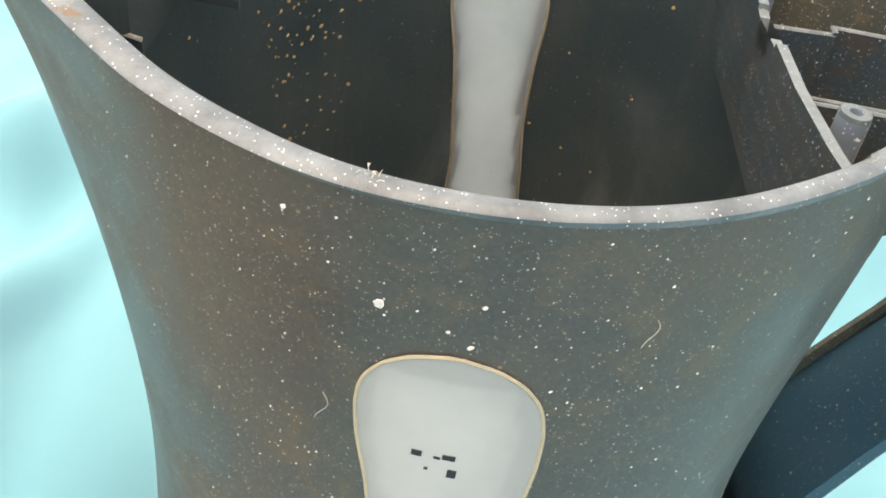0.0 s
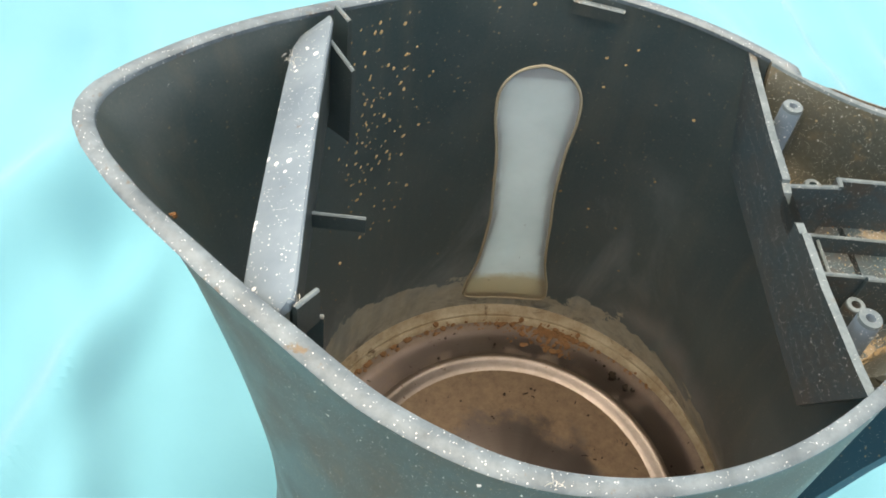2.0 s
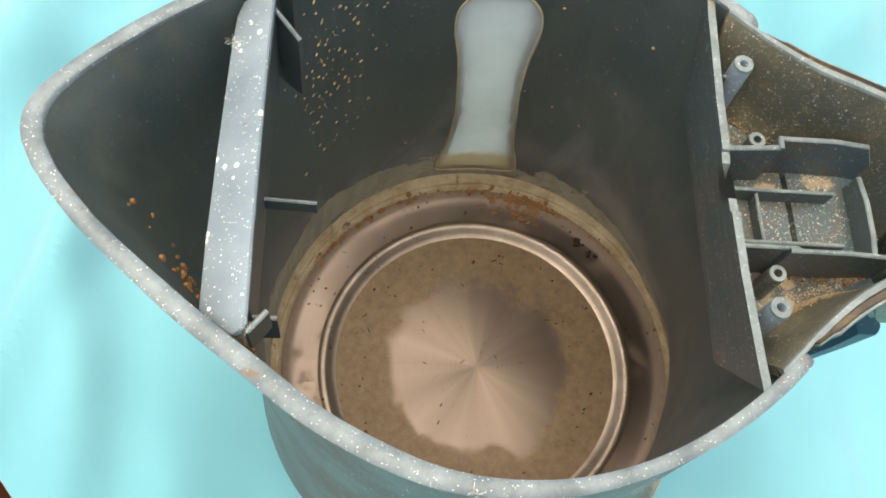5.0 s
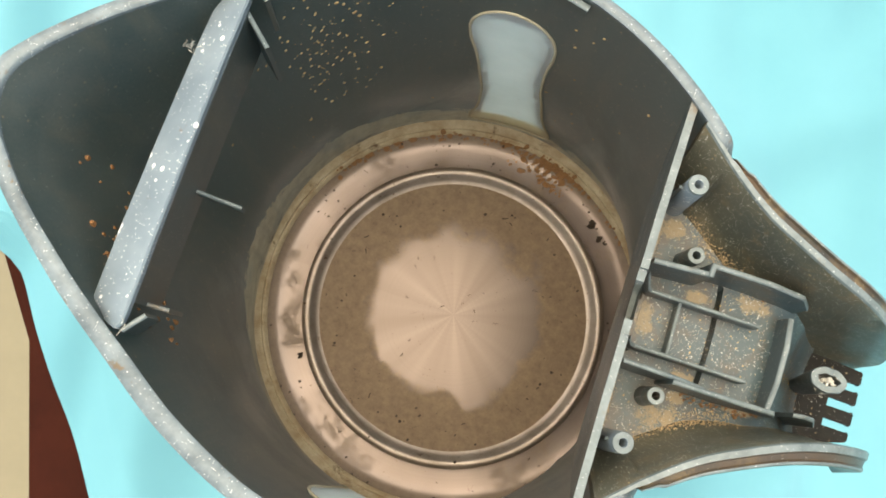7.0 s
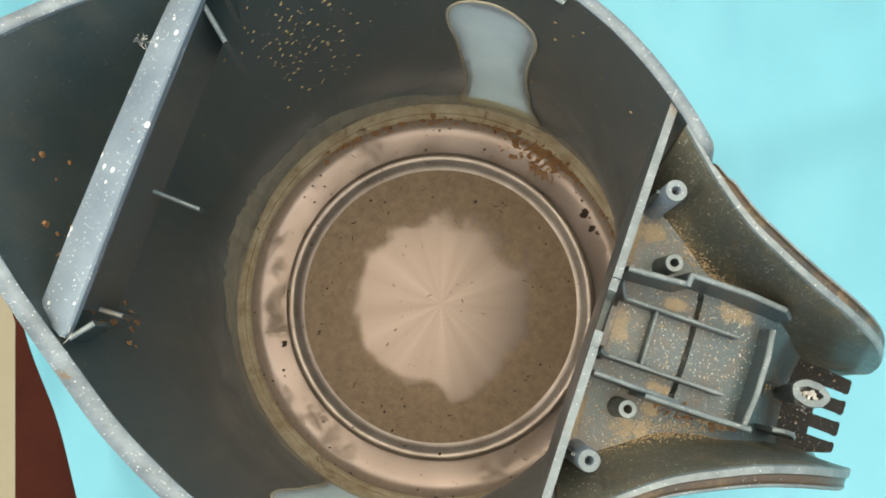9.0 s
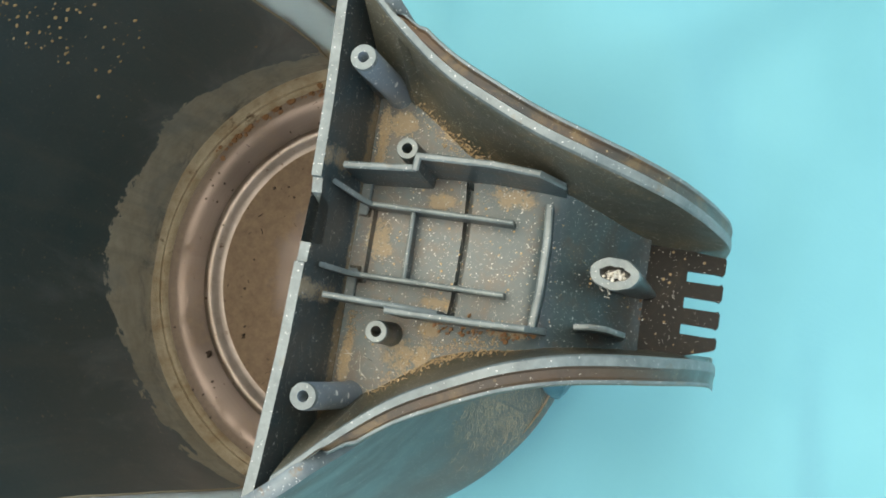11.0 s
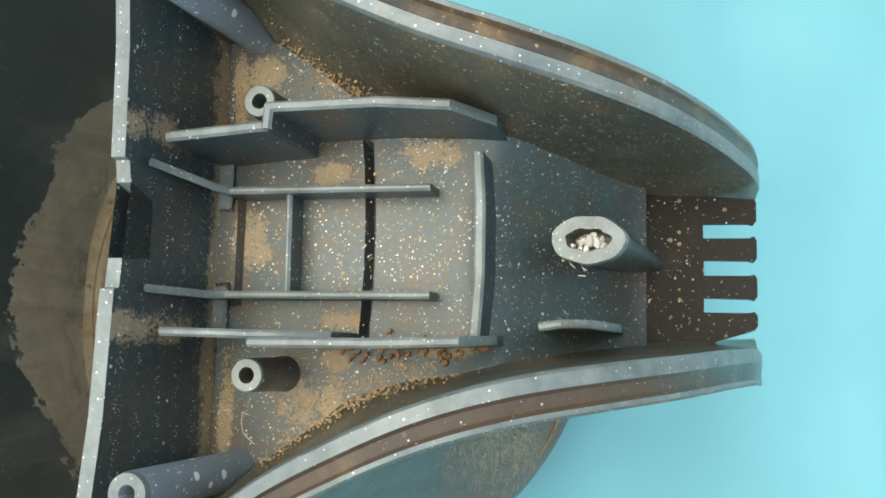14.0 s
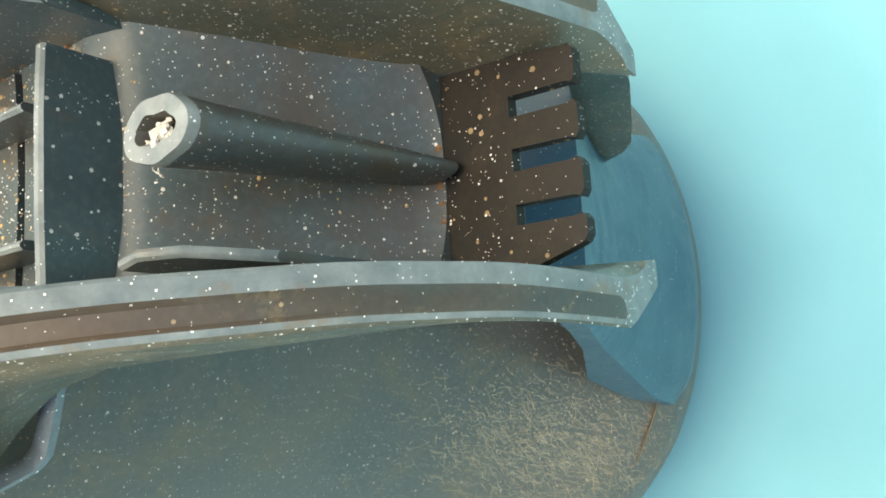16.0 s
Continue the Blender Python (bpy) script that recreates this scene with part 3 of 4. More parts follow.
def build_windows():
    for side in (-1, 1):
        bm = bmesh.new()
        outer, inner = [], []
        for z in [45, 45.5, 46.2, 47.2, 48.5] + list(np.linspace(50, 150, 34)) + list(np.linspace(151, 159.2, 14)):
            cx, hw = window_span(z)
            if side < 0:
                cx, hw = cx + 0.6, hw + 0.4
            ro, ri = [], []
            for u in np.linspace(-1, 1, 15):
                x = cx + hw * u
                th = side * 1.5
                for _ in range(5):
                    p = on_wall(th, z, 0)
                    th = side * math.acos(x / (1000 * math.hypot(p.x, p.y)))
                edge = 0.35
                ro.append(on_wall(th, z, edge))
                ri.append(on_wall(th, z, -WALL - edge))
            outer.append(ro)
            inner.append(ri)
        a = grid(bm, outer)
        b = grid(bm, inner)
        n = len(a)
        for i in range(n - 1):
            for j in (0, 14):
                bm.faces.new((a[i][j], a[i + 1][j], b[i + 1][j], b[i][j]))
        for j in range(14):
            for i in (0, n - 1):
                bm.faces.new((a[i][j], a[i][j + 1], b[i][j + 1], b[i][j]))
        win = part("gauge_window", bm, M_WINDOW, kettle, "milky white water gauge window")
        for rows, thick in ((outer, 0.0003), (inner, 0.00045)):
            ring = [r[0] for r in rows] + rows[-1][1:-1] + [r[-1] for r in reversed(rows)] + rows[0][-2:0:-1]
            bm = bmesh.new()
            sweep(bm, ring, thick)
            part("border", bm, M_BORDER, win, "cream worn edge round the gauge")
        if side < 0:
            # worn ink marks
            for x, z, w, h in ((-13.6, 140.4, 1.4, 1.0), (-10.9, 140.2, 0.9, 0.35), (-9.4, 140.6, 1.7, 0.9), (-12.0, 137.6, 0.5, 0.4), (-8.6, 137.4, 1.2, 1.5)):
                bm = bmesh.new()
                pts = []
                for dx, dz in ((-w / 2, -h / 2), (w / 2, -h / 2), (w / 2, h / 2), (-w / 2, h / 2)):
                    th = math.atan2(-62, x + dx)
                    p = on_wall(th, z + dz, 0.50)
                    pts.append(p)
                vs = [bm.verts.new(p) for p in pts] + [bm.verts.new(p + Vector((0, 0.0002, 0))) for p in pts]
                for f in ((0, 1, 2, 3), (4, 5, 6, 7), (0, 1, 5, 4), (1, 2, 6, 5), (2, 3, 7, 6), (3, 0, 4, 7)):
                    bm.faces.new([vs[i] for i in f])
                part("mark", bm, M_INK, win, "worn black print", False)


# handle lines by x: rim half width and height, floor half width and height
H_X = [26, 34, 42, 50, 58, 66, 74, 82, 90, 97, 101, 103]
H_YR = [47, 40.2, 32.6, 26.2, 21.8, 18.2, 15.8, 14.4, 13.4, 12.6, 12.6, 13.2]
H_ZR = [182.2, 182, 182.6, 183.6, 184.4, 184.4, 182.4, 176.5, 166.3, 152, 139, 127]
F_X = [26, 33, 42, 50, 57, 65, 70, 86, 94.5, 106]
F_Y = [32.5, 30.5, 25, 19.5, 16.2, 14.8, 13.6, 11, 10.4, 9.6]
F_ZX = [26, 66, 70, 76, 82, 86, 106]
F_Z = [158.5, 158.5, 157, 148, 138, 133, 133]


def floor_z(x):
    return lerp(x, F_ZX, F_Z)


def bowl(x):
    """How far the floor's edges rise into the sides, in millimetres."""
    return lerp(x, [62, 69, 76, 86, 94.5], [0, 1.0, 3.6, 3.0, 0.2])


def build_handle():
    xs = list(np.linspace(33.3, 94.5, 46)) + list(np.linspace(95.5, 102.6, 12))
    for side in (-1, 1):
        bm = bmesh.new()
        rows = []
        for x in xs:
            yr, zr = spline(x, H_X, H_YR), spline(x, H_X, H_ZR)
            yf, zf = spline(x, F_X, F_Y), floor_z(x)
            if x > 94.5:
                zf = lerp(x, [94.5, 98, 103], [133, 128, 122])
            zf += bowl(x)
            d, h = yr - 1.25 - yf, zr - zf
            dz = 1.2 if x < 37 else 2.2
            prof = [(yf - 0.3, zf - dz), (yf, zf), (yf + 0.35 * d, zf + 0.10 * h), (yf + 0.72 * d, zf + 0.36 * h), (yf + 0.92 * d, zf + 0.68 * h), (yr - 1.25, zr - 0.6), (yr - 0.9, zr),
                    (yr + 0.5, zr + 0.05), (yr + 0.9, zr - 0.9), (yr + 2.2, zr - 1.3), (yr + 2.6, zr - 0.7), (yr + 3.1, zr - 0.8), (yr + 3.4, zr - 1.4), (yr + 3.2 - 0.2 * d, zr - 0.45 * h), (yf + (0.8 if x < 37 else 2.4), zf - dz)]
            if x < 41:
                prof[2:5] = [(yf + f * d, zf + f * h) for f in (0.3, 0.6, 0.85)]
                prof[7:] = [(yr + (y - yr) * 0.2, z) for y, z in prof[7:13]] + [(yf + 0.55 * d + 0.9, zf + 0.5 * h), (yf + 0.8, zf - dz)]
            if x < 45:
                k = lerp(x, [38, 48], [0, 1])
                prof = [(y if y <= yr + 0.6 else yr + (y - yr) * (0.35 + 0.65 * k), z) for y, z in prof]
            rows.append([(x / 1000, side * y / 1000, z / 1000) for y, z in prof])
        vs = grid(bm, rows, close_u=True)
        bm.faces.ensure_lookup_table()
        for i in range(len(rows) - 1):
            for j in (5, 6, 10):
                bm.faces[i * 15 + j].material_index = 1
        bm.faces.new(vs[0])
        bm.faces.new(vs[-1]).material_index = 1
        bm.faces.ensure_lookup_table()
        for i in range(len(rows) - 1):
            for j in (7, 8, 9):
                bm.faces[i * 15 + j].material_index = 2
        wall = part("side_wall", bm, M_SIDE, kettle, "dusty handle side with a grooved lip")
        wall.data.materials.append(M_GROOVE)
    # floor of the open handle
    bm = bmesh.new()
    rows, under = [], []
    xs = list(np.linspace(33.3, 35.6, 4)) + [36.0, 36.4] + list(np.linspace(38, 52, 10)) + [52.5, 52.6, 53.8, 53.9] + list(np.linspace(55, 86.6, 25))
    cols = np.linspace(-1, 1, 41)
    for x in xs:
        yf, zf = spline(x, F_X, F_Y) + 0.4, floor_z(x)
        row = []
        for u in cols:
            y, z = yf * u, zf + 0.6 * u**4 + bowl(x) * abs(u) ** 2.6
            if x < 36.2 and abs(y) < 6:
                z += 1.5
            if 52.55 < x < 53.85 and -10.8 < y < 13:
                z -= 3.5
            bow = 0.004 * y * y * max(0.0, 1 - abs(x - 53.2) / 5)
            row.append(((x - bow) / 1000, y / 1000, z / 1000))
        rows.append(row)
        under.append([(x / 1000, yf * u / 1000, (zf - (1.2 if x < 37 else 4.5 if 52 < x < 54.5 else 2.0)) / 1000) for u in cols])
    a, b = grid(bm, rows), grid(bm, under)
    for k in (0, 40):
        for i in range(len(a) - 1):
            bm.faces.new((a[i][k], a[i + 1][k], b[i + 1][k], b[i][k]))
    for i in (0, len(a) - 1):
        for k in range(40):
            bm.faces.new((a[i][k], a[i][k + 1], b[i][k + 1], b[i][k]))
    floor = part("tray", bm, M_TRAY, kettle, "sandy floor of the opened handle")
    # end comb with four teeth
    bm = bmesh.new()
    outline = [(86, -11.2), (94.5, -10.8), (100.6, -8.9), (101.3, -8.6), (101.7, -8.0), (101.7, -6.6), (101.3, -6.0), (100.7, -6.2), (94.5, -6.2), (94.5, -4.2),
               (100.7, -4.3), (101.3, -4.5), (101.7, -3.9), (101.7, -1.4), (101.3, -0.8), (100.7, -1.0), (94.5, -1.0), (94.5, 1.2), (100.7, 1.1), (101.3, 0.9), (101.7, 1.5),
               (101.7, 4.0), (101.3, 4.6), (100.7, 4.3), (94.5, 4.3), (94.5, 6.4), (100.7, 6.4), (101.3, 6.2), (101.7, 6.8), (101.7, 9.4), (101.3, 9.9), (100.6, 9.9), (94.5, 10.4), (86, 10.6)]
    slab(bm, [(x / 1000, y / 1000) for x, y in outline], 0.1314, 0.1329)
    part("comb", bm, M_COMB, kettle, "toothed end of the opened handle, its shade in the colour", False)
    # grip below, leaning in to the foot
    bm = bmesh.new()
    rows = []
    for z, back, x1, w, bow in ((121, 88.5, 95.4, 12.5, 0.4), (112, 86, 91.8, 13.5, 0.8), (97, 80, 86.2, 14.5, 1.5), (80, 73, 80.6, 16.5, 2.5), (62, 67.5, 77.6, 21, 3.4),
                               (50, 70.6, 77.0, 25, 4.4), (38, 73.6, 76.6, 27, 5), (28, 72.4, 73.8, 26, 5), (16, 67.9, 69.4, 24, 4.6), (4, 62.2, 63.8, 22, 4), (0.5, 60, 61.6, 21, 4)):
        us = np.linspace(-1, 1, 25)
        face = [(x1 - bow * u * u - 1.6 * max(0.0, abs(u) - 0.86) / 0.14, w * u) for u in us]
        hollow = [(min(math.sqrt(back**2 - (w * u) ** 2) if z < 70 else back, fx - 0.6), w * u) for u, (fx, _) in zip(us, face)]
        rows.append([(x / 1000, y / 1000, z / 1000) for x, y in face + hollow[::-1]])
    vs = grid(bm, rows, close_u=True)
    bm.faces.new(vs[0])
    bm.faces.new(vs[-1])
    grip = part("grip", bm, M_BLUE, kettle, "dark teal lower grip")
    # shell flap that runs down beside the grip
    bm = bmesh.new()
    rows = []
    for z in np.linspace(126, 76, 20):
        xe = lerp(z, [76, 79, 84, 95, 110, 120, 127], [78, 82.5, 86, 91, 97.5, 101.0, 102.4])
        y = lerp(z, [76, 100, 127], [13.4, 13.2, 12.2])
        line = [(xe - 14 * (1 - f), y + 2.2 * (1 - f) ** 2) for f in np.linspace(0, 1, 10)]
        ring = line + [(x, yy + 1.5) for x, yy in reversed(line)]
        rows.append([(x / 1000, yy / 1000, z / 1000) for x, yy in ring])
    vs = grid(bm, rows, close_u=True)
    bm.faces.new(vs[0])
    bm.faces.new(vs[-1])
    part("flap", bm, M_SIDE, kettle, "grey shell flap beside the lower grip")
    bm = bmesh.new()
    fibre(bm, [(0.0858, 0.0036, 0.0975), (0.0880, 0.0025, 0.1035), (0.0905, 0.0012, 0.1095)], 0.0006)
    part("slit", bm, M_INK, grip, "narrow dark slit")


def build_fittings():
    # partition between jug and handle
    bm = bmesh.new()
    outline = [(-44, 181.6), (-31.6, 156.6), (32.2, 156.6), (46, 181.6), (40, 180.2), (20, 178.2), (7.8, 177.8), (7.6, 177), (5.2, 176.6), (4.0, 173.2), (3.2, 172.6), (-2.9, 172.6), (-3.2, 177.2), (-6.4, 177.4), (-6.6, 178.2), (-20, 178.6), (-38, 180.6)]
    for off in (0.0, 1.7):
        for y, z in outline:
            bm.verts.new(((29.5 + (178 - z) * 0.10 + off) / 1000, y / 1000, z / 1000))
    bm.verts.ensure_lookup_table()
    k = len(outline)
    f1 = bm.faces.new([bm.verts[i] for i in range(k)])
    f2 = bm.faces.new([bm.verts[k + i] for i in range(k)])
    for i in range(k):
        j = (i + 1) % k
        bm.faces.new((bm.verts[i], bm.verts[j], bm.verts[k + j], bm.verts[k + i])).material_index = 1
    bmesh.ops.triangulate(bm, faces=[f1, f2])
    part("partition", bm, M_FACE, kettle, "upright grey partition with a notch in its edge")
    # rails, ribs and cross plates on the handle floor
    def rail(name, pts, half, low=158.2):
        bm = bmesh.new()
        bar(bm, [tuple(c / 1000 for c in p) for p in pts], half / 1000, low / 1000)
        part(name, bm, M_TRAY, kettle)

    rail("rail", [(33, 11.2, 173), (45.5, 12.1, 173)], 0.6)
    rail("rail", [(45.4, 11.6, 173.4), (45.6, 14.4, 173.4)], 0.6)
    rail("rail", [(45.2, 14.1, 173.4), (58, 14.3, 173.2), (66, 13.8, 172.6), (70, 13.6, 166)], 0.6)
    rail("rail", [(33, -10.9, 172), (46, -11.0, 172), (52, -11.0, 168)], 0.5)
    rail("rail", [(44, -11.9, 172.6), (58, -11.7, 172), (67, -11.3, 170), (70, -11.0, 163)], 0.55)
    rail("rib", [(32.4, 7.9, 175), (35.5, 6.7, 165.5), (36.5, 6.6, 163.6), (61.8, 6.7, 163.2)], 0.45)
    rail("rib", [(32.4, -6.2, 174.5), (35.0, -6.3, 165.5), (36.5, -6.2, 163.6), (62, -6.0, 163.2)], 0.45)
    rail("cross_rib", [(44, -6.0, 162.4), (43.8, 6.6, 162.4)], 0.4)
    rail("cross_plate", [(67.6, -10.6, 164.6), (68.1, -4, 165.1), (68.1, 4, 165.2), (67.6, 10.4, 164.8)], 0.65, 150)
    rail("tab", [(74.5, -9.4, 161.8), (77, -9.0, 162), (80, -8.9, 160), (83.5, -9.2, 153)], 0.5, 138)
    rail("step", [(33.6, -10.5, 159.6), (33.6, 10.8, 159.6)], 1.2)
    # screw posts
    def post(name, base, top, ro, ri, depth, oval=1.0):
        bm = bmesh.new()
        tube(bm, [c / 1000 for c in base], [c / 1000 for c in top], ro / 1000, ri / 1000, depth / 1000, oval)
        part(name, bm, M_STRAP if name == "screw_post" else M_TRAY, kettle)

    post("screw_post", (37.0, 28.2, 158), (35.6, 27.5, 180.6), 2.25, 0.85, 6)
    post("screw_post", (37.0, -27.6, 158), (35.6, -27.3, 180.4), 2.25, 0.85, 6)
    post("boss", (42.6, 16.2, 158), (42.4, 16.1, 168.9), 1.95, 0.85, 7)
    post("boss", (42.6, -15.7, 158), (42.4, -15.6, 168.8), 1.95, 0.85, 7)
    bm = bmesh.new()
    rows = []
    turn = np.linspace(0, 2 * math.pi, 32, endpoint=False)
    for f, rx, ry, wob in ((0.0, 3.4, 1.2, 0), (0.25, 3.7, 1.6, 0), (0.55, 4.0, 2.1, 0), (0.9, 4.2, 2.65, 0), (0.97, 4.3, 2.85, 0.1), (1.0, 4.1, 2.7, 0.08), (1.0, 2.6, 1.3, 0.12), (0.985, 2.4, 1.2, 0.12), (0.90, 2.2, 1.0, 0.1)):
        cx, cz = 85.6 + (80 - 85.6) * f, 134 + (162.2 - 134) * f
        rows.append([((cx + (rx + wob * math.sin(5 * a + 1)) * math.cos(a)) / 1000, (0.5 + (ry + wob * math.sin(7 * a)) * math.sin(a)) / 1000, (cz + wob * math.sin(4 * a)) / 1000) for a in turn])
    vs = grid(bm, rows, close_u=True)
    bm.faces.new(vs[-1])
    bm.faces.ensure_lookup_table()
    for i in range(4 * 32, 6 * 32):
        bm.faces[i].material_index = 1
    part("oval_boss", bm, M_TRAY, kettle, "worn oval screw boss tapering to a fin")
    for s in (-1, 1):
        rail("post_web", [(32.9, s * 27.4, 176), (34.5, s * 27.4, 176)], 0.35)


def build_strap():
    bm = bmesh.new()
    rows = []
    for y, x0, x1 in ((-37.6, -66.2, -63.4), (-36.6, -68.8, -62.7), (-34, -71.4, -62.6), (-20, -71.6, -62.9), (0, -71.4, -63.1), (20, -71.0, -63.2), (29, -70.6, -63.0), (32.6, -69.6, -62.9), (34, -67, -63.4)):
        b = 0.4
        rows.append([(x / 1000, y / 1000, z / 1000) for x, z in ((x0, 180.4), (x0, 182.0), (x0 + b, 182.5), (x1 - b, 187), (x1, 186.6), (x1, 184.6))])
    vs = grid(bm, rows, close_u=True)
    bm.faces.new(vs[0])
    bm.faces.new(vs[-1])
    part("crossbar", bm, M_STRAP, kettle, "pale flat bar bridging the spout, spotted white")
    # frame of the spout filter under the bar
    def rail(name, pts, half, low):
        bm = bmesh.new()
        bar(bm, [tuple(c / 1000 for c in p) for p in pts], half / 1000, low / 1000)
        # dark lining colour stands in for the shaded gap under the bar
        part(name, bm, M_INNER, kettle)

    rail("filter_frame", [(-63.6, -32, 184.7), (-63.8, -8, 184.7), (-63.8, 8, 184.7), (-63.6, 31, 184.7)], 0.6, 166)
    rail("filter_rib", [(-63.4, -6, 172), (-53, -6.4, 172)], 0.4, 168)
    rail("filter_wing", [(-63.4, -31.6, 176), (-58.6, -31.4, 175)], 0.5, 164)
    rail("filter_wing", [(-63.4, 30.6, 184), (-58.0, 26, 180)], 0.5, 160)
    rail("clip", [(-62.6, -37.6, 186.0), (-59.5, -33.5, 185.5)], 0.5, 177)
    rail("clip", [(-62.6, 37.2, 187.5), (-59.5, 33.0, 187)], 0.5, 172)
    rail("lug", [(-9, 60.0, 179.5), (3, 57.2, 179.5)], 0.8, 176)


build_body()
build_plate()
build_windows()
build_handle()
build_fittings()
build_strap()


# ---- loose dirt ----
def flake(bm, at, normal, size, rng, thick=0.12):
    """One small irregular flake lying on a surface."""
    nrm = Vector(normal).normalized()
    u = nrm.orthogonal().normalized()
    v = nrm.cross(u)
    k = rng.randint(5, 7)
    a0, stretch = rng.uniform(0, 6.28), rng.uniform(0.55, 1.0)
    lo, hi = [], []
    for i in range(k):
        a = a0 + 2 * math.pi * i / k
        d = (u * math.cos(a) + v * math.sin(a) * stretch) * size * rng.uniform(0.75, 1.1)
        lo.append(bm.verts.new(at + d))
        hi.append(bm.verts.new(at + d * 0.8 + nrm * size * thick * rng.uniform(0.8, 2.0)))
    bm.faces.new(hi)
    for i in range(k):
        bm.faces.new((lo[i], lo[(i + 1) % k], hi[(i + 1) % k], hi[i]))


def stuff(name, bm, mat, label, category):
    ob = new(name, mesh(name, bm, mat))
    tagged(ob, label, category, kind="stuff")


def scatter_dirt():
    rng = random.Random(7)
    # tan flakes on the inside of the wall, in a loose swarm beside the spout
    bm = bmesh.new()
    for _ in range(190):
        th = radians(rng.gauss(141, 7))
        z = min(178, max(70, rng.gauss(150, 20)))
        if rng.random() < 0.25:
            th, z = radians(rng.uniform(60, 170)), rng.uniform(70, 178)
        p = on_wall(th, z, -WALL - 0.02)
        if not in_window(p):
            flake(bm, p, (-math.cos(th), -math.sin(th), 0.1), rng.uniform(0.22, 0.72) / 1000, rng)
    stuff("inner_flakes", bm, M_STRAW, "tan flakes stuck to the inner kettle wall", "debris")
    # pale flakes on the outside
    bm = bmesh.new()
    for x, z, s in ((-21.5, 165.2, 0.85), (-10.0, 168.0, 0.4), (-13.5, 163.2, 0.35), (-10.6, 161.2, 0.6), (0.6, 155, 0.3), (-32, 175, 0.5), (12, 172, 0.3)):
        th = -math.acos(x / 66)
        flake(bm, on_wall(th, z, 0.02), (math.cos(th), math.sin(th), 0.1), s / 1000, rng)
    for _ in range(420):
        th, z = radians(rng.gauss(-105, 28)), rng.uniform(100, 179)
        p = on_wall(th, z, 0.01)
        if not in_window(p):
            flake(bm, p, (math.cos(th), math.sin(th), 0.1), rng.choice((0.1, 0.13, 0.16, 0.24)) / 1000, rng)
    stuff("outer_flakes", bm, M_SPECK, "pale specks and flakes on the kettle's outside", "debris")
    # crumbs in the open handle
    bm = bmesh.new()
    for _ in range(380):
        x = rng.uniform(37, 84)
        w = spline(x, F_X, F_Y) - 1.0
        y = w * rng.uniform(-1, 1)
        flake(bm, Vector((x, y, floor_z(x) + 0.65 * (y / w) ** 4)) / 1000, (rng.uniform(-0.3, 0.3), rng.uniform(-0.3, 0.3), 1), rng.choice((0.07, 0.09, 0.12, 0.16, 0.26)) / 1000, rng, 0.4)
    stuff("handle_crumbs", bm, M_STRAW, "sandy crumbs in the open handle", "debris")
    bm = bmesh.new()
    for _ in range(160):
        side = rng.choice((-1, 1))
        x = rng.uniform(50, 68)
        y = side * (12.2 if side < 0 else 15) + rng.gauss(0, 0.8)
        flake(bm, Vector((x, y, floor_z(x) + 0.6)) / 1000, (0, 0, 1), rng.uniform(0.2, 0.55) / 1000, rng, 0.5)
    for _ in range(90):
        y = rng.uniform(-10, 10)
        flake(bm, Vector((85.8 + rng.gauss(0, 0.3), y, 133.1)) / 1000, (-0.4, 0, 1), rng.uniform(0.2, 0.6) / 1000, rng, 0.5)
    for _ in range(70):
        p = Vector((rng.gauss(-74, 2.0), rng.gauss(-24, 9), 0)) / 1000
        th = math.atan2(p.y, p.x)
        flake(bm, on_wall(th, rng.uniform(150, 172), -WALL - 0.05), (-math.cos(th), -math.sin(th), 0.5), rng.uniform(0.3, 0.9) / 1000, rng, 0.6)
    for _ in range(420):
        a = radians(rng.choice((rng.gauss(80, 9), rng.gauss(73, 4), rng.uniform(40, 150))))
        r = rng.choice((rng.gauss(67.6, 0.9), rng.gauss(68.3, 0.4), rng.uniform(60, 68) if 62 < math.degrees(a) < 92 else 68))
        r = min(r, 69.2)
        z = lerp(r, [56, 62, 67.5, 68.6, 69.3], [31.4, 31.8, 32.6, 33.4, 35.2])
        flake(bm, Vector((r * math.cos(a), r * math.sin(a), z)) / 1000, (-math.cos(a) * 0.3, -math.sin(a) * 0.3, 1), rng.choice((0.25, 0.4, 0.6, 0.9, 1.3)) / 1000, rng, 0.25)
    stuff("rust_crumbs", bm, M_RUST, "rust-brown crumbs caught in corners of the kettle", "debris")
    bm = bmesh.new()
    for _ in range(1500):
        x = rng.uniform(38, 93)
        if x > 70 and rng.random() < 0.75:
            continue
        w = spline(x, F_X, F_Y) - 0.8
        y = w * rng.uniform(-1, 1)
        z = floor_z(x) + 0.65 * (y / w) ** 4
        flake(bm, Vector((x, y, z)) / 1000, (rng.uniform(-0.3, 0.3), rng.uniform(-0.3, 0.3), 1), rng.choice((0.06, 0.08, 0.10, 0.15)) / 1000, rng, 0.5)
    stuff("handle_specks", bm, M_SPECK, "white dust specks in the open handle", "debris")
    bm = bmesh.new()
    for _ in range(2600):
        side = rng.choice((-1, 1))
        x = rng.choice((rng.uniform(40, 68), rng.gauss(50, 5), rng.gauss(56, 5)))
        x = min(max(x, 37), 72)
        yf = spline(x, F_X, F_Y)
        d, h = spline(x, H_X, H_YR) - 1.25 - yf, spline(x, H_X, H_ZR) - floor_z(x)
        g = abs(rng.gauss(0, 0.45))
        f = min(g, 1.2)
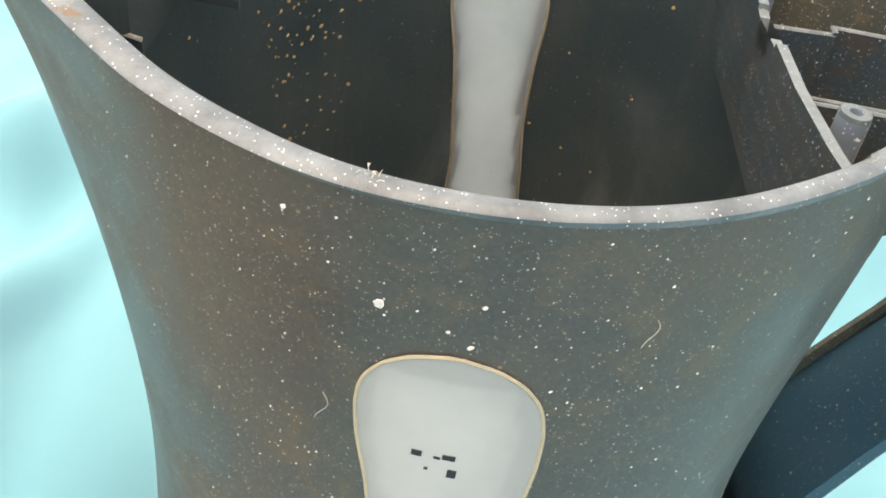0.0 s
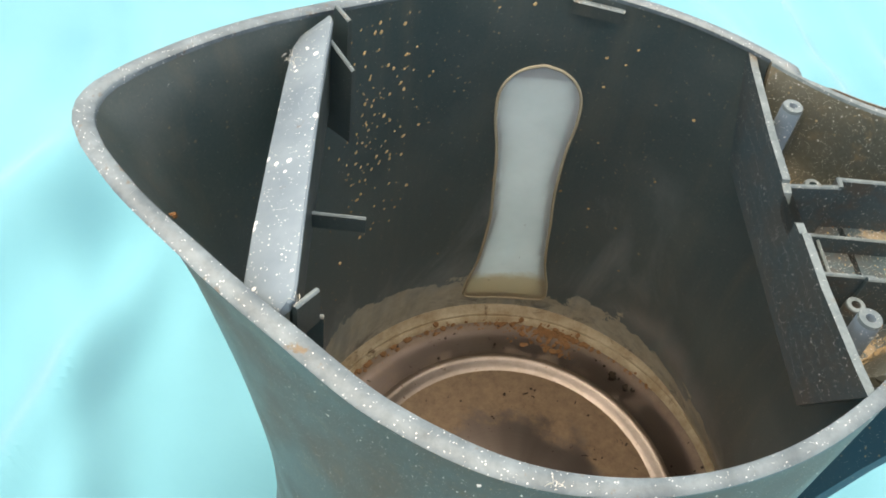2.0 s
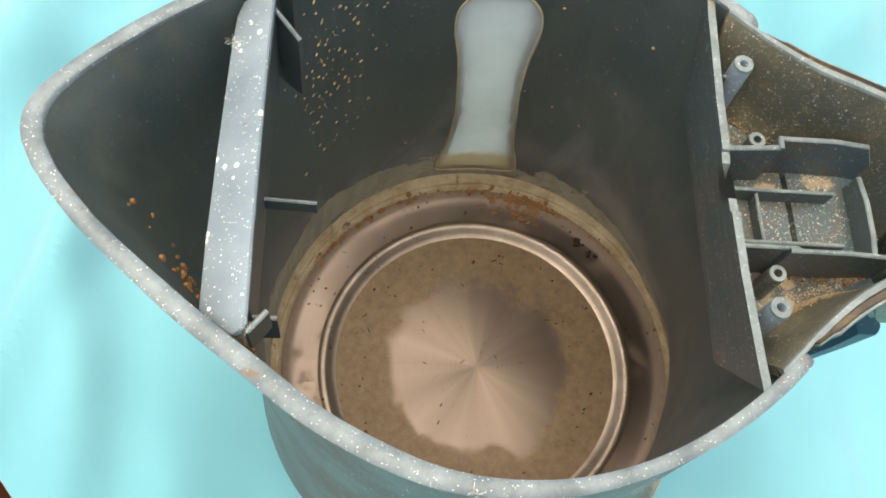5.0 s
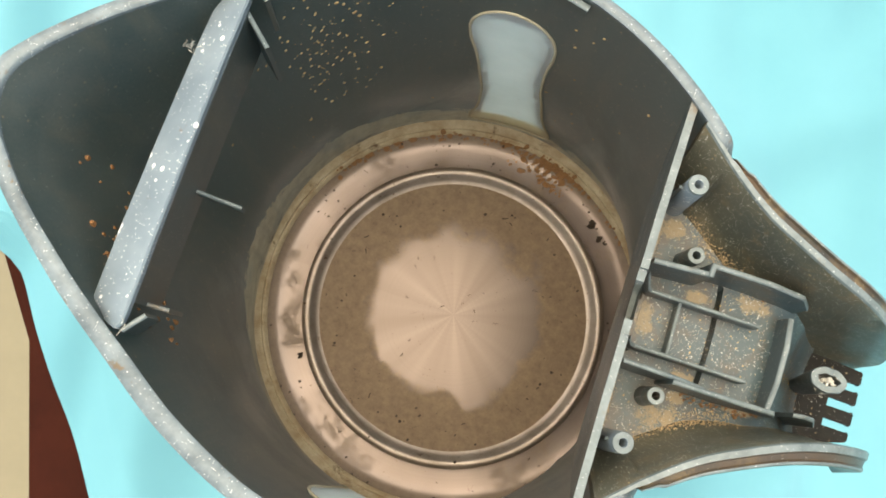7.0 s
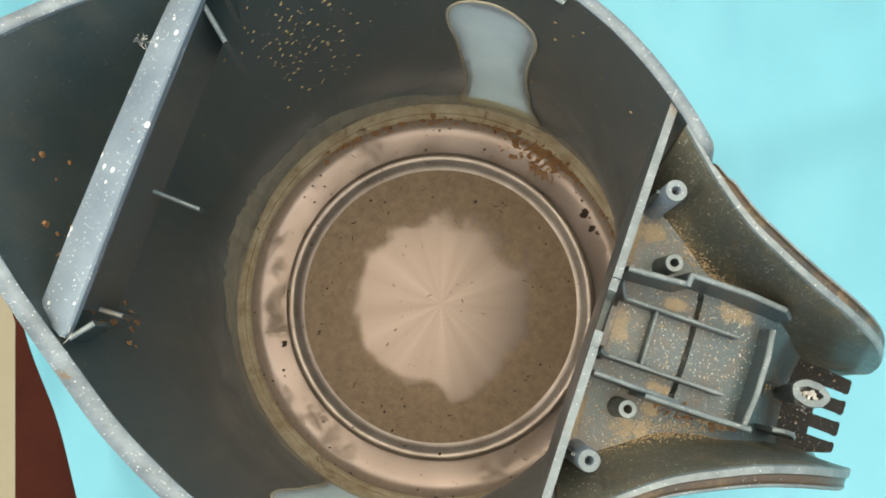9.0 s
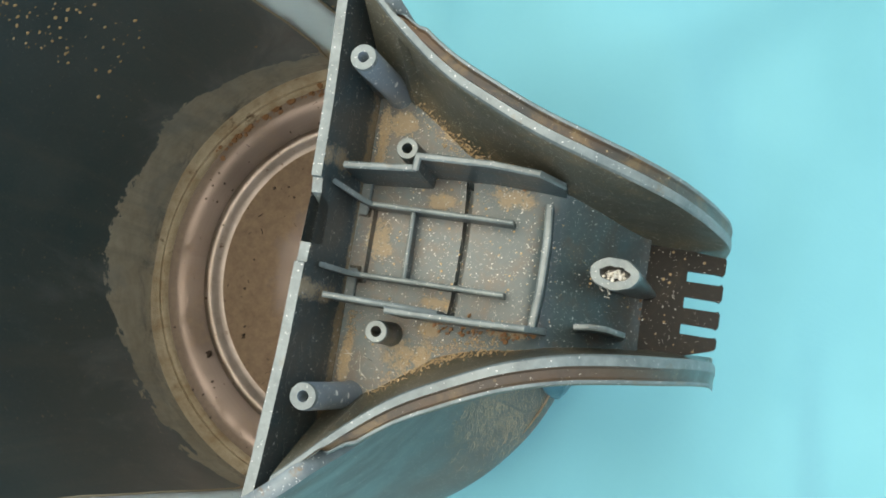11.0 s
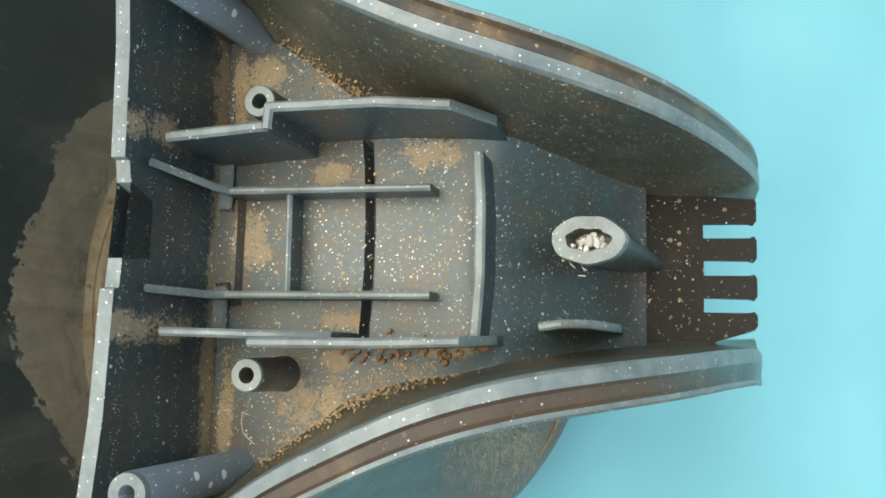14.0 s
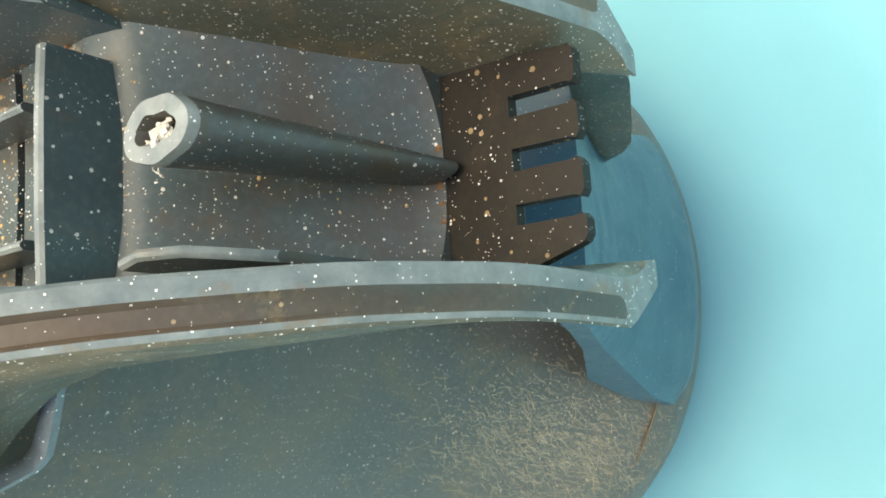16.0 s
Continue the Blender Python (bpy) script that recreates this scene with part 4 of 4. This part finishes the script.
        y, z = (yf + 0.35 * d * f, floor_z(x) + 0.10 * h * f) if rng.random() < 0.5 else (yf - 2.5 * g, floor_z(x) + 0.1)
        flake(bm, Vector((x, side * y, z + 0.25)) / 1000, (0, -side * 0.4, 1), rng.choice((0.07, 0.1, 0.14, 0.2)) / 1000, rng, 0.7)
    for _ in range(900):
        side = rng.choice((-1, 1))
        x, y = rng.gauss(35.0, 0.6), rng.uniform(12.5, 27)
        flake(bm, Vector((x, side * y, floor_z(x) + 0.15)) / 1000, (0, 0, 1), rng.choice((0.08, 0.11, 0.15)) / 1000, rng, 0.7)
    stuff("sand", bm, M_SAND, "tan sand gathered along the handle's seams", "sand")
    # dried fibrous stain low on the outside
    bm = bmesh.new()
    for _ in range(1500):
        th = radians(rng.gauss(-31, 6))
        z = rng.gauss(58, 15)
        a = rng.gauss(0.35, 0.45)
        ln, bend = rng.uniform(0.8, 4.0), rng.gauss(0, 0.25)
        pts = []
        for i in range(5):
            f = i / 4 - 0.5
            b = a + bend * f
            pts.append(on_wall(th + f * ln * math.sin(b) / 66, max(12, z + f * ln * math.cos(b)), 0.03))
        fibre(bm, pts, rng.choice((0.00002, 0.00003, 0.00004)))
    for _ in range(900):
        th, z = radians(rng.gauss(-29, 5)), max(14, rng.gauss(62, 14))
        flake(bm, on_wall(th, z, 0.02), (math.cos(th), math.sin(th), 0.2), rng.choice((0.08, 0.12, 0.18)) / 1000, rng, 0.3)
    stuff("dried_fibres", bm, M_FIBRE, "straw-coloured dried fibres on the kettle's foot", "debris")
    # dirt on the steel
    bm = bmesh.new()
    for _ in range(150):
        r, a = rng.choice((rng.uniform(53, 68), rng.uniform(36, 50), rng.uniform(64, 68.5))), rng.uniform(0, 6.283)
        z = 29.8 if r < 50 else 31.9 + max(0, r - 66) * 0.6
        flake(bm, Vector((r * math.cos(a), r * math.sin(a), z)) / 1000, (0, 0, 1), rng.choice((0.2, 0.3, 0.5, 0.7)) / 1000, rng, 0.5)
    for x, y, s in ((38.6, 49.2, 1.6), (40.6, 48.2, 0.9), (43.5, 44.6, 1.3), (45.6, 43.6, 0.9), (-49, -32, 1.0)):
        z = 32.2
        for _ in range(4):
            flake(bm, Vector((x + rng.uniform(-1, 1), y + rng.uniform(-1, 1), z)) / 1000, (0, 0, 1), s * rng.uniform(0.5, 1) / 1000, rng, 0.5)
    for _ in range(70):
        r, a = rng.choice((rng.uniform(5, 50), rng.uniform(40, 50), rng.uniform(57, 67))), rng.uniform(0, 6.283)
        z = 30.0 if r < 50 else 32.2
        c, b, ln = Vector((r * math.cos(a), r * math.sin(a), z)), rng.uniform(0, 6.283), rng.uniform(0.6, 2.2)
        d = Vector((math.cos(b), math.sin(b), 0)) * ln / 2
        fibre(bm, [(c - d) / 1000, (c + Vector((-d.y, d.x, 1.0)) * 0.2) / 1000, (c + d) / 1000], rng.choice((0.00008, 0.00012, 0.0002)))
    stuff("steel_dirt", bm, plain("black_dirt", (0.03, 0.018, 0.01), 0.8, 0.5, 900), "black and brown dirt lying on the steel plate", "debris")
    # residue in the oval boss, fluff on bar and rim
    bm = bmesh.new()
    for _ in range(26):
        flake(bm, Vector((80 + rng.gauss(0.3, 1.2), 0.5 + rng.gauss(0, 0.5), 161.2 + rng.uniform(-0.6, 0.7))) / 1000, (rng.uniform(-1, 1), rng.uniform(-1, 1), 1), rng.uniform(0.25, 0.6) / 1000, rng, 0.9)
    stuff("white_residue", bm, M_GLUE, "crumbly white residue in the oval screw boss", "debris")
    bm = bmesh.new()
    for cx, cy, cz, n, sp in ((-70.2, 18.9, 187.6, 14, 1.3), (-23.9, -63.0, 183.6, 14, 0.8), (79, -2.6, 161, 5, 1.0), (38, -20, 162, 6, 2.0), (-62, -37, 187, 6, 1.2)):
        for _ in range(n):
            p = Vector((cx, cy, cz)) + Vector([rng.gauss(0, sp * 0.5) for _ in range(3)])
            d = Vector([rng.gauss(0, 1) for _ in range(3)]).normalized() * sp
            q = p + d
            fibre(bm, [p / 1000, (p + q) / 2000 + Vector((0, 0, 0.0002)), q / 1000], 0.00005)
    for x, z, h in ((11.5, 167, 4.5), (-27, 146, 6)):
        pts = []
        for i in range(7):
            th = -math.acos((x + 0.8 * math.sin(i * 0.8)) / 66)
            pts.append(on_wall(th, z - h * i / 6, 0.15))
        fibre(bm, pts, 0.00006)
    stuff("fluff", bm, M_GLUE, "white lint caught on bar, rim and wall", "lint")


scatter_dirt()
